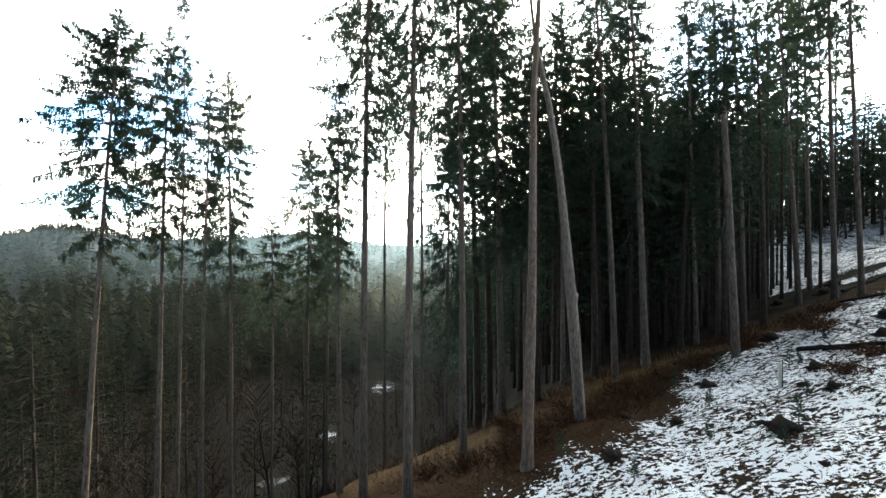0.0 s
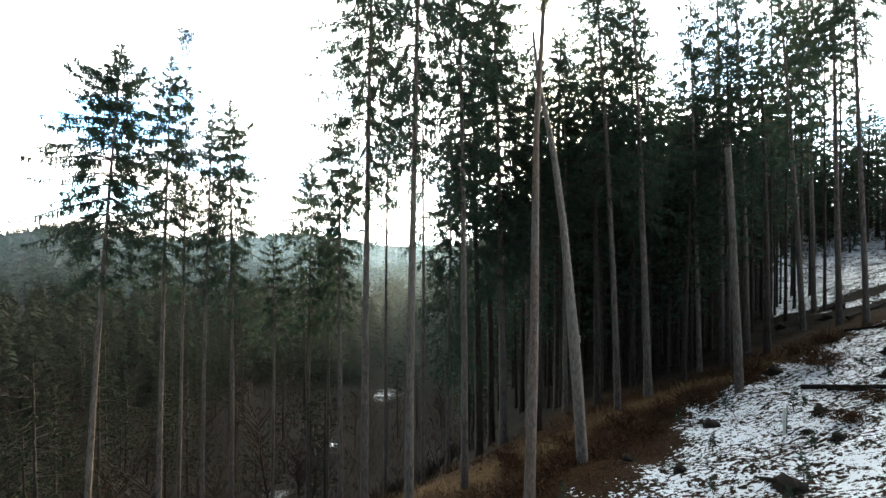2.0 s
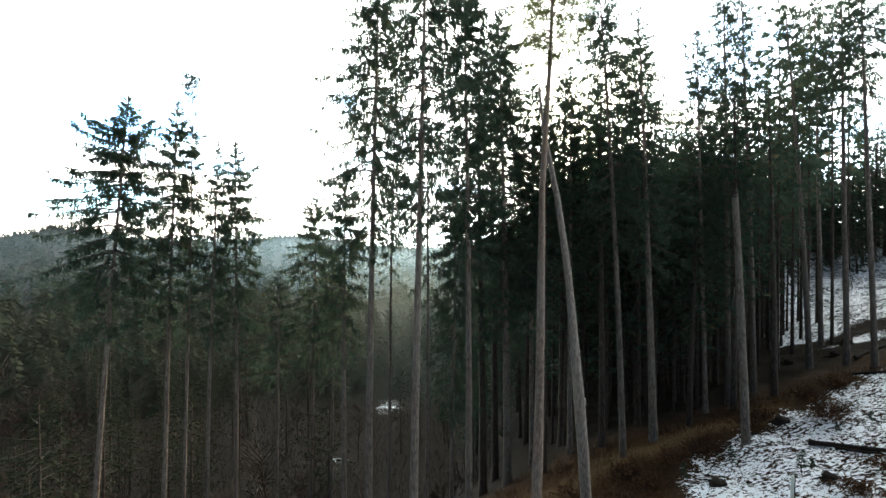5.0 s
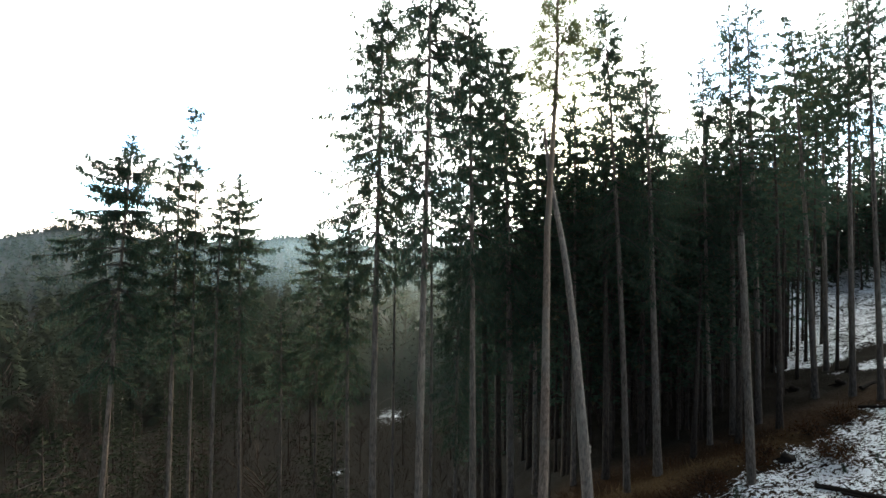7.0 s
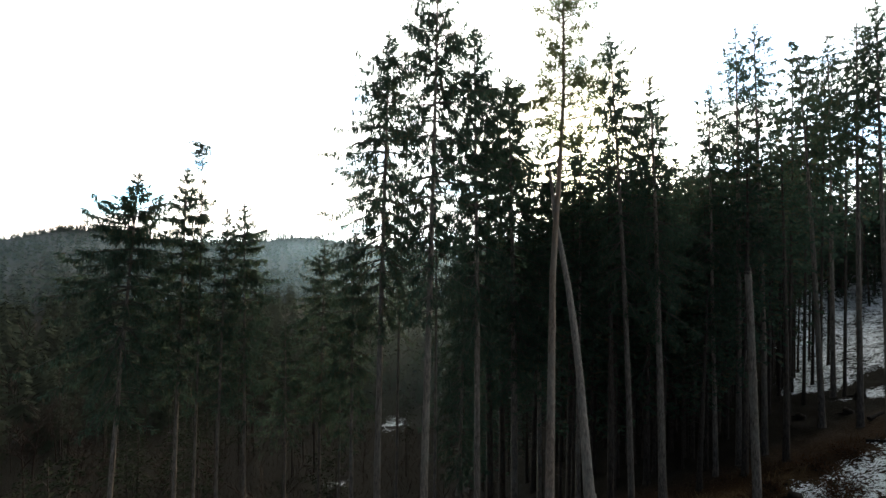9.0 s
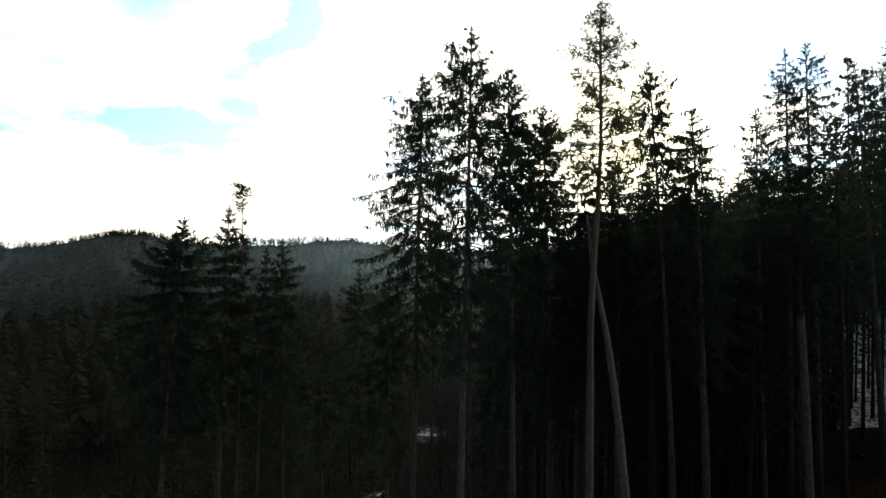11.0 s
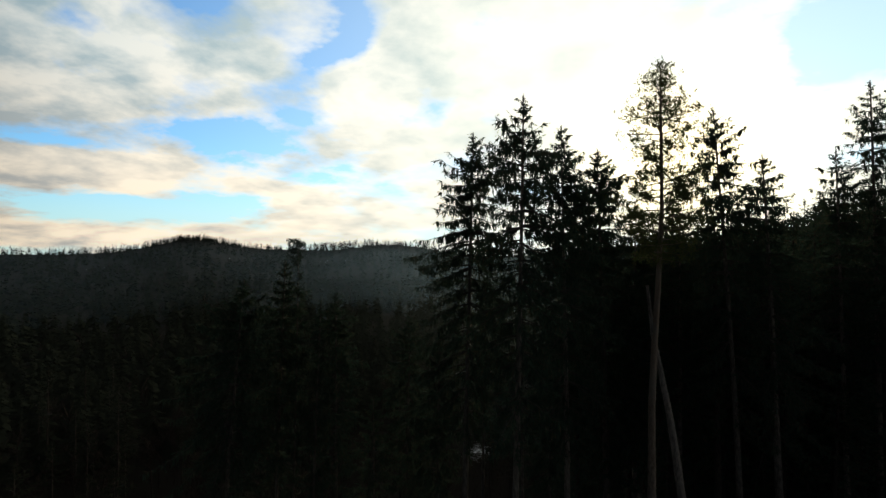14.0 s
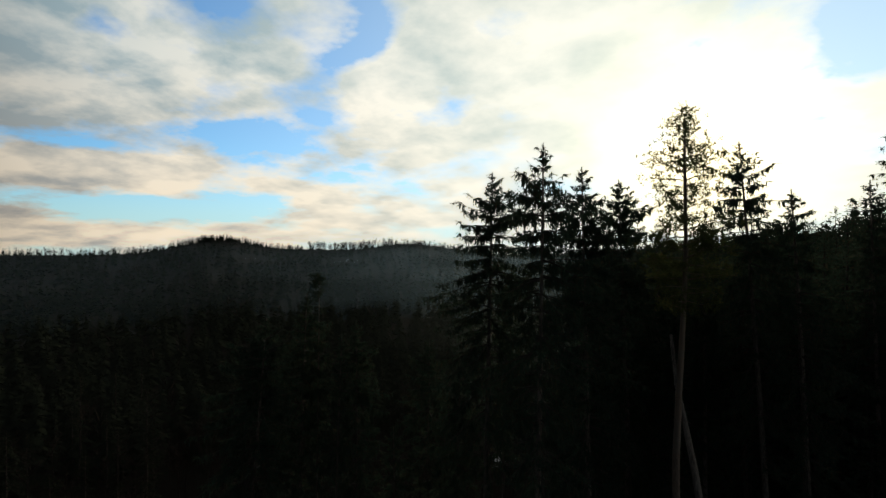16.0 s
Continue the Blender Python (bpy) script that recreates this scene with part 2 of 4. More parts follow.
SPRUCE_BARK = bark("spruce_bark", (0.05, 0.04, 0.032), (0.185, 0.15, 0.124), lichen=(0.165, 0.158, 0.132))
PINE_BARK = bark("pine_bark", (0.07, 0.05, 0.038), (0.23, 0.175, 0.138), (0.2, 0.145, 0.105), (9.0, 17.0), (0.17, 0.165, 0.145))
DEAD_WOOD = bark("dead_wood", (0.09, 0.074, 0.062), (0.29, 0.24, 0.20), lichen=(0.17, 0.165, 0.145))
LIMB_BARK = plain("limb_bark", (0.03, 0.025, 0.02), (0.08, 0.066, 0.055), 8.0)
SPRUCE_NEEDLES = needles("spruce_needles", (0.028, 0.046, 0.034), (0.070, 0.100, 0.064), (0.09, 0.075, 0.045))
PINE_NEEDLES = needles("pine_needles", (0.06, 0.075, 0.03), (0.15, 0.17, 0.06), (0.16, 0.12, 0.05), clear=0.55)
# darker copy of the spruce needles, with the valley's shade in its colour
SHADED_NEEDLES = needles("shaded_needles", (0.020, 0.024, 0.016), (0.031, 0.035, 0.023), clear=0.15)
TWIGS = plain("bare_twigs", (0.014, 0.010, 0.008), (0.042, 0.029, 0.021), 3.0)
BRUSH = plain("brushwood", (0.010, 0.008, 0.006), (0.038, 0.026, 0.018), 0.6)
GROUND = ground_material()
GRASS = plain("dry_grass", (0.026, 0.014, 0.007), (0.095, 0.052, 0.023), 3.0)
STRAW = plain("straw", (0.07, 0.042, 0.019), (0.22, 0.145, 0.07), 3.0)
# spruce bark darkened for inner trunks: forest shade put into the colour
SHADED_BARK = bark("shaded_bark", (0.020, 0.015, 0.012), (0.075, 0.058, 0.045), lichen=(0.06, 0.058, 0.046))
HEATH = plain("heath", (0.016, 0.014, 0.010), (0.06, 0.048, 0.03), 3.0)
BRACKEN = plain("bracken", (0.032, 0.016, 0.008), (0.11, 0.052, 0.022), 3.0)
CUT_WOOD = plain("cut_wood", (0.016, 0.013, 0.010), (0.05, 0.039, 0.03), 12.0)
STUMP_BARK = plain("stump_bark", (0.008, 0.006, 0.005), (0.026, 0.020, 0.016), 9.0, 0.95, 0.8)
TUBE = plain("pale_tube", (0.42, 0.46, 0.40), (0.55, 0.58, 0.52), 6.0, 0.5, 0.1)


# ---- mesh helpers ----
def mesh_of(name, verts, faces, mat):
    me = bpy.data.meshes.new(name)
    verts = np.asarray(verts, dtype=np.float32)
    faces = np.asarray(faces, dtype=np.int32)
    me.vertices.add(len(verts))
    me.vertices.foreach_set("co", verts.ravel())
    k = faces.shape[1]
    me.loops.add(faces.size)
    me.loops.foreach_set("vertex_index", faces.ravel())
    me.polygons.add(len(faces))
    me.polygons.foreach_set("loop_start", np.arange(0, faces.size, k, dtype=np.int32))
    me.materials.append(mat)
    me.update(calc_edges=True)
    me.validate()
    return me


def part_of(name, mesh, parent, label=""):
    ob = new(name, mesh)
    ob.parent = parent
    if label:
        tagged(ob, label)
    return ob


def smooth(me):
    me.polygons.foreach_set("use_smooth", np.ones(len(me.polygons), dtype=bool))
    return me


def tube(points, radii, sides=8, rng=None, rough=0.0):
    """Vertices and faces (quads) of a round tube along points, its end closed to a tip."""
    points, radii = np.asarray(points, float), np.asarray(radii, float)
    way = np.gradient(points, axis=0)
    way /= np.linalg.norm(way, axis=1)[:, None] + 1e-9
    side = np.cross(way, (0.31, 0.95, 0.05))
    side /= np.linalg.norm(side, axis=1)[:, None] + 1e-9
    other = np.cross(way, side)
    a = np.arange(sides) * 2 * math.pi / sides
    r = np.repeat(radii[:, None], sides, 1)
    if rng is not None and rough:
        r = r * (1 + rng.uniform(-rough, rough, r.shape))
    ring = points[:, None] + r[..., None] * (np.cos(a)[None, :, None] * side[:, None] + np.sin(a)[None, :, None] * other[:, None])
    verts = np.concatenate([ring.reshape(-1, 3), points[-1:] + way[-1:] * radii[-1] * 0.3])
    i, j = np.meshgrid(np.arange(len(points) - 1), np.arange(sides), indexing="ij")
    k = (j + 1) % sides
    faces = np.stack([i * sides + j, i * sides + k, (i + 1) * sides + k, (i + 1) * sides + j], -1).reshape(-1, 4)
    last, tip = (len(points) - 1) * sides, len(points) * sides
    fan = np.array([(last + q, last + (q + 1) % sides, last + (q + 2) % sides, tip) for q in range(0, sides - 1, 2)])
    return verts, np.concatenate([faces, fan])


def join(pieces):
    verts, faces, n = [], [], 0
    for v, f in pieces:
        verts.append(v)
        faces.append(np.asarray(f) + n)
        n += len(v)
    return np.concatenate(verts), np.concatenate(faces)


def unit(v):
    return v / (np.linalg.norm(v, axis=-1, keepdims=True) + 1e-9)


def blades(base, way, length, width, rng, crossed=True):
    """Kite-shaped sprays: at base, along way; crossed ones have two kites each."""
    n = len(base)
    way = unit(way)
    spin = unit(rng.normal(size=(n, 3)))
    side = unit(np.cross(way, spin))
    sides = [side, np.cross(way, side)] if crossed else [side]
    tip = base + way * length[:, None]
    out_v, out_f, count = [], [], 0
    for s in sides:
        wide = base + way * (length * rng.uniform(0.3, 0.55, n))[:, None]
        v = np.stack([base, wide + s * width[:, None], tip, wide - s * width[:, None]], 1).reshape(-1, 3)
        f = np.arange(n * 4).reshape(-1, 4) + count
        out_v.append(v)
        out_f.append(f)
        count += n * 4
    return np.concatenate(out_v), np.concatenate(out_f)


def trunk_line(height, lean, rng, wobble=0.12, steps=14):
    """Points of a trunk from its foot at the origin up to its top, shifted by lean (x, y)."""
    t = np.linspace(0, 1, steps)
    a, b = rng.uniform(0, 6.28, 2)
    x = lean[0] * t ** 1.15 + wobble * (np.sin(3.3 * t + a) - np.sin(a)) * t
    y = lean[1] * t ** 1.15 + wobble * (np.sin(2.7 * t + b) - np.sin(b)) * t
    return np.stack([x, y, t * height], 1)


def on_line(line, z):
    return np.stack([np.interp(z, line[:, 2], line[:, 0]), np.interp(z, line[:, 2], line[:, 1]), z], -1)


def trunk_mesh(line, radius, rng, mat, top=0.02, sides=12, flare=1.28):
    """A tapered trunk with a flared foot that reaches into the ground."""
    t = np.linspace(0, 1, len(line))
    r = radius * (1 - t) ** 0.75 + top
    line, r = np.vstack([line[0] - (0, 0, 1.2), line[0], line[0] + (line[1] - line[0]) * 0.25, line[1:]]), np.concatenate([[r[0] * flare * 1.2, r[0] * flare, r[0] * 1.1], r[1:]])
    return smooth(mesh_of("trunk", *tube(line, r, sides, rng, 0.05), mat))


def spruce_parts(height, crown_base, radius, rng, lean=(0, 0), trunk_radius=0.2, density=1.0, twig=1.0, hang=0.5, sparse_low=0.5, fine=True, spacing=1.0, bark_mat=None):
    """Meshes (trunk, branchwork, crown) of a spruce: tiers of limbs, each hung with a curtain of fine sprays. fine: close to the camera."""
    line = trunk_line(height, lean, rng)
    trunk = trunk_mesh(line, trunk_radius, rng, bark_mat or SPRUCE_BARK, sides=12 if fine else 8)
    limb_pieces, large, small = [], [], []
    steps, sides = (6, 4) if fine else (3, 3)
    patchy = rng.uniform(0, 6.28, 3)
    z = height - 0.3
    while z > crown_base:
        f, depth = (height - z) / (height - crown_base), height - z
        keep = 1.0 if f < 0.5 else 1.0 - sparse_low * (f - 0.5) / 0.5
        reach = 0.05 + radius * (1 - math.exp(-depth / 2.3)) * min(1.0, 0.5 + 0.25 * depth) * (1.0 if f < 0.72 else 1.0 - 0.45 * (f - 0.72) / 0.28)
        reach *= 1 + 0.13 * math.sin(z * 2.3 + patchy[0]) + 0.08 * math.sin(z * 5.1 + patchy[1])
        count = max(4, round(((4.6 if fine else 3) + (3.0 if fine else 2.2) * min(1, depth / 3)) * density))
        turn = rng.uniform(0, 6.28)
        for i in range(count):
            if rng.random() > keep:
                continue
            a = turn + i * 6.283 / count + rng.normal(0, 0.3)
            # one side of an old tree carries more than the other
            L = max(0.14, reach * rng.uniform(0.55, 1.12) * (1 + 0.14 * math.sin(a + patchy[2] + 0.5 * z)))
            if rng.random() < 0.05 and f > 0.35:
                L *= 1.3
            out = np.array([math.cos(a), math.sin(a), 0.0])
            rise = 0.75 - 0.55 * min(1, depth / 3.5) - 0.45 * f + rng.normal(0, 0.1)
            sag = 0.2 + 0.34 * min(1, depth / 5)
            root = on_line(line, np.array([z + rng.normal(0, 0.07 if fine else 0.12)]))[0]
            droop = hang * (0.35 + 0.75 * min(1.0, depth / 6))
            s = np.linspace(0, 1, steps)
            pts = root + out * (s * L)[:, None] + np.array([0, 0, 1.0]) * ((rise * s - sag * s ** 2 + 0.3 * s ** 4) * L)[:, None]
            if fine or i % 2 == 0:
                limb_pieces.append(tube(pts, np.linspace(0.010 + 0.011 * L, 0.005, steps), sides))
            # sprays along the limb, in bunches
            n = max(7, int(L * (31 if fine else 6.2) * density * (1.7 - 0.8 * min(1, depth / 6))))
            bunches = rng.uniform(0.12 if f < 0.4 else 0.25, 1.0, max(4, int(L * 7)))
            u = np.clip(rng.choice(bunches, n) + rng.normal(0, 0.04, n), 0.08, 1.02)
            at = np.stack([np.interp(u, s, pts[:, k]) for k in range(3)], -1)
            across = np.cross(out, (0, 0, 1.0))
            sign = rng.choice([-1.0, 1.0], n)
            w = out * rng.uniform(0.3, 1.0, n)[:, None] + across * (sign * rng.uniform(0.2, 1.0, n))[:, None] + np.array([0, 0, -1.0]) * (droop * rng.uniform(-0.3, 1.3, n))[:, None]
            if fine:
                # many sprays of the old trees hang straight down, like a curtain
                curtain = rng.random(n) < 0.28 + 0.46 * hang * min(1, depth / 2)
                fall = out * rng.uniform(0, 0.25, n)[:, None] + across * rng.normal(0, 0.18, n)[:, None] + np.array([0, 0, -1.0]) * rng.uniform(0.7, 1.3, n)[:, None]
                w = np.where(curtain[:, None], fall, w)
            ln = (0.10 + 0.34 * np.minimum(1, L / 1.5) * (1.12 - 0.55 * u)) * rng.uniform(0.5, 1.3, n) * twig
            large.append((at, w, ln, (0.022 if fine else 0.056) * rng.uniform(0.6, 1.5, n) * twig))
            # finer sprays that hang from them
            k = int(2.3 * n) if fine else int(0.75 * n)
            pick = rng.integers(0, n, k)
            mid = at[pick] + unit(w[pick]) * (ln[pick] * rng.uniform(0.1, 0.95, k))[:, None]
            small.append((mid, 0.7 * unit(w[pick]) + rng.normal(0, 0.45, (k, 3)) - np.array([0, 0, 1.1 * droop]),
                          ln[pick] * rng.uniform(0.28, 0.55, k), (0.015 if fine else 0.054) * rng.uniform(0.6, 1.5, k) * twig))
        z -= (rng.uniform(0.42, 0.66) * (0.55 + 0.45 * min(1, depth / 3)) if fine else rng.uniform(0.22, 0.42) * (0.75 + 0.5 * f)) * spacing
    # the leader
    top = line[-1]
    deep = np.linspace(0.0, 0.8, 40)
    large.append((top[None] - deep[:, None] * (0, 0, 1), rng.normal(0, 1, (40, 3)) * (0.15 + 0.6 * deep)[:, None] + (0, 0, 0.5), 0.12 + 0.18 * deep, 0.012 + 0.01 * deep))
    limbs = mesh_of("branchwork", *join(limb_pieces), LIMB_BARK)
    sprays = [blades(*[np.concatenate(q) for q in zip(*large)], rng, False), blades(*[np.concatenate(q) for q in zip(*small)], rng, False)]
    crown = mesh_of("crown", *join(sprays), SPRUCE_NEEDLES)
    return trunk, limbs, crown, line


def dead_branches(line, low, high, rng, count, reach=0.9, mat=None):
    """Bare broken twigs on the lower trunk."""
    pieces = []
    for _ in range(count):
        z = rng.uniform(min(low, high - 0.5), high)
        a, L = rng.uniform(0, 6.28), reach * rng.uniform(0.25, 1.2)
        root = on_line(line, np.array([z]))[0]
        out = np.array([math.cos(a), math.sin(a), 0])
        s = np.linspace(0, 1, 4)
        pts = root + out * (s * L)[:, None] + np.array([0, 0, 1.0]) * ((rng.uniform(-0.25, 0.1) * s - 0.25 * s ** 2) * L)[:, None] + rng.normal(0, 0.02, (4, 3)) * s[:, None]
        pieces.append(tube(pts, np.linspace(0.016, 0.004, 4), 4))
    return mesh_of("dead_branch", *join(pieces), mat or LIMB_BARK)


# ---- the land ----
def ease(a, b, v):
    t = np.clip((v - a) / (b - a), 0, 1)
    return t * t * (3 - 2 * t)


def brow(x):
    """Where the hillside breaks off into the valley, by x."""
    return np.interp(x, [-8, -3, 0, 6, 10, 16], [24.0, 23.4, 22.8, 23.6, 25.4, 26.0])


def land(x, y):
    """Height of the ground: a hillside that rises to the right, a valley ahead and to the left, hills beyond."""
    x, y = np.asarray(x, float), np.asarray(y, float)
    side = 0.3 + np.where(x > 0, 0.32 * x, 0.5 * x)
    side = np.where(x > 45, 0.3 + 0.32 * 45 + 0.2 * (np.minimum(x, 75) - 45), side)
    near = side + 0.17 * np.clip(21 - y, 0, 40)
    drop = 0.5 * (1 - ease(-4, 16, x))
    near = near - drop * np.clip(y - brow(x), 0, 80)
    # the forest stands on ground that falls away behind the clearing; a rise fits both leaning trunks' feet to the
    # camera's view
    near = near - ease(6, 16, x) * (0.18 * np.clip(y - 22, 0, 30) - 0.15 * np.clip(y - 52, 0, 30))
    near = near + 0.85 * np.exp(-((x - 4.2) / 2.8) ** 2 - ((y - 17.2) / 2.6) ** 2)
    d = np.hypot(x, y)
    az = np.degrees(np.arctan2(x, y))
    crest = 15.5 + 27 * np.exp(-((az + 39.6) / 5.2) ** 2) + 22 * np.exp(-((az + 18) / 7.0) ** 2) + 9 * np.exp(-((az + 30) / 4) ** 2) + 8 * ease(-10, 15, az)
    t = np.clip((d - 110) / 800, 0, 1)
    far = -18 + (crest + 18) * (0.55 * t + 0.45 * t * t) - 0.012 * np.clip(d - 950, 0, 4000)
    k = 3.0
    both = np.maximum(near, far) + k * np.log1p(np.exp(-np.abs(near - far) / k)) * ease(20, 60, d)
    return np.where((np.abs(az) > 100) & (d > 60), near * 0.4 + 0.6 * np.clip(near, -18, 30), both)


def ripple(x, y):
    """Small unevenness of the ground close by."""
    return 0.10 * np.sin(1.3 * x + 0.7 * y) * np.sin(0.9 * y - 0.4 * x + 1) + 0.05 * np.sin(3.1 * x - 1.7 * y + 2) * np.sin(2.3 * y + 1.1 * x)


def ground_at(x, y):
    return float(land(x, y) + ripple(x, y))


def stretch(lo, hi, step, far, grow=1.2):
    mid = list(np.arange(lo, hi + step / 2, step))
    s, v = step, hi
    while v < far:
        s = min(s * grow, 30 if abs(v) < 1050 else 200)
        v += s
        mid.append(v)
    s, v = step, lo
    while v > -far:
        s = min(s * grow, 30 if abs(v) < 1050 else 200)
        v -= s
        mid.insert(0, v)
    return np.array(mid)


def snow_cover(x, y):
    """1 where snow lies, 0 where the strip along the forest is bare."""
    line = np.interp(x, [-6, 1.5, 5, 7.3, 9, 10.5, 12, 15, 18.7, 22.7, 26, 40], [12.6, 16.2, 17.0, 18.5, 20.1, 22.2, 24.1, 24.9, 26.4, 27.6, 28.3, 30.8]) + 0.4 * np.sin(1.9 * x) + 0.25 * np.sin(4.3 * x + 1)
    first = 1 - ease(-3.2, 1.5, y - line)
    ray = ease(0.645, 0.7, x / np.maximum(y, 1.0))
    second = ray * ease(35.5, 38.0, y + np.sin(0.9 * x)) * (1 - ease(66, 76, y))
    third = ease(25.5, 29, x + np.sin(1.3 * y)) * ease(31.5, 32.8, y + 0.5 * np.sin(1.1 * x)) * (1 - ease(34.0, 35.6, y))
    second = np.maximum(second, third)
    return np.maximum(first, 0.95 * second)


def straw_band(x, y):
    """Pale straw along the brow of the hillside."""
    wave = 0.5 * np.sin(1.3 * x) + 0.3 * np.sin(3.1 * x + 1)
    return np.exp(-((y - brow(x) + 0.7 + 0.5 * wave) / (0.9 + 0.35 * wave)) ** 2) * ease(-7, -4, x) * (1 - ease(17, 20, x))


def build_ground():
    xs, ys = stretch(-12, 32, 0.36, 2600), stretch(6, 38, 0.36, 2600)
    gx, gy = np.meshgrid(xs, ys)
    gz = land(gx, gy) + ripple(gx, gy) * (1 - ease(40, 90, np.hypot(gx, gy)))
    verts = np.stack([gx, gy, gz], -1).reshape(-1, 3)
    w, h = len(xs), len(ys)
    i, j = np.meshgrid(np.arange(h - 1), np.arange(w - 1), indexing="ij")
    a = i * w + j
    faces = np.stack([a, a + 1, a + w + 1, a + w], -1).reshape(-1, 4)
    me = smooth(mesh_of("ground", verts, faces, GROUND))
    x, y = verts[:, 0], verts[:, 1]
    d = np.hypot(x, y)
    patch = np.sin(x * 0.031 + 1) * np.sin(y * 0.023 + x * 0.011)
    snow = snow_cover(x, y) * (d < 105)
    valley = np.exp(-(((x + 12) / 4.5) ** 2 + ((y - 93) / 8) ** 2)) + np.exp(-(((x + 17.5) / 3.0) ** 2 + ((y - 69) / 4) ** 2)) + np.exp(-(((x + 20) / 2.6) ** 2 + ((y - 55) / 3) ** 2))
    fields = ease(0.55, 0.8, patch) * ease(450, 520, d) * (1 - ease(800, 850, d)) * 0.6
    grass = (1 - ease(24.5, 27, y - 0.1 * x)) * ease(-30, -10, x) * (1 - 0.8 * snow_cover(x, y))
    # wood: 1 where the ground takes the near-black tone with painted tree shade
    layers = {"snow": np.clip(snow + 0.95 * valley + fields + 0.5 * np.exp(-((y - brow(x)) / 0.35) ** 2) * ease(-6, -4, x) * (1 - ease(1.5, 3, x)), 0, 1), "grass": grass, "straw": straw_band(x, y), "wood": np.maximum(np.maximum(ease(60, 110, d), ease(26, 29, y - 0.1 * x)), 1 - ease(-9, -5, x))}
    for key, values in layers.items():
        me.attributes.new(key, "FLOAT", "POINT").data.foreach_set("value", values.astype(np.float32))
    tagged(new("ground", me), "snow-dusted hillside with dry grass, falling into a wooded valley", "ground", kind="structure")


build_ground()


# ---- trees along the forest's edge ----
def place_tree(name, label, x, y, meshes, group=""):
    root = new(name)
    root.location = (x, y, ground_at(x, y))
    tagged(root, label, "tree", group)
    for key, me in meshes:
        if me is not None:
            ob = part_of(key, me, root)
            if key not in ("trunk", "burl"):
                tagged(ob, kind="stuff")
    return root


def edge_spruce(x, y, top, top_x, crown_base, radius, trunk_radius, label, seed, density=1.0, hang=0.5, sparse_low=0.5, stubs=18, twig=1.0):
    rng = np.random.default_rng(seed)
    trunk_radius *= 0.75
    z0 = ground_at(x, y)
    trunk, limbs, crown, line = spruce_parts(top - z0, crown_base - z0, radius, rng, (top_x - x, rng.uniform(-0.3, 0.3)), trunk_radius, density, twig, hang, sparse_low)
    tree = place_tree("spruce_tree", label, x, y, [("trunk", trunk), ("branchwork", limbs), ("crown", crown)], "trees along the forest edge")
    for _ in range(stubs):
        part_of("dead_branch", dead_branches(line, max(2.0, (crown_base - z0) * 0.35), crown_base - z0 + 1, rng, 1), tree)
    return tree


TALL = "tall spruce with a bare grey trunk and drooping dark green crown"
THIN = "slender spruce with a sparse crown on a long bare trunk"
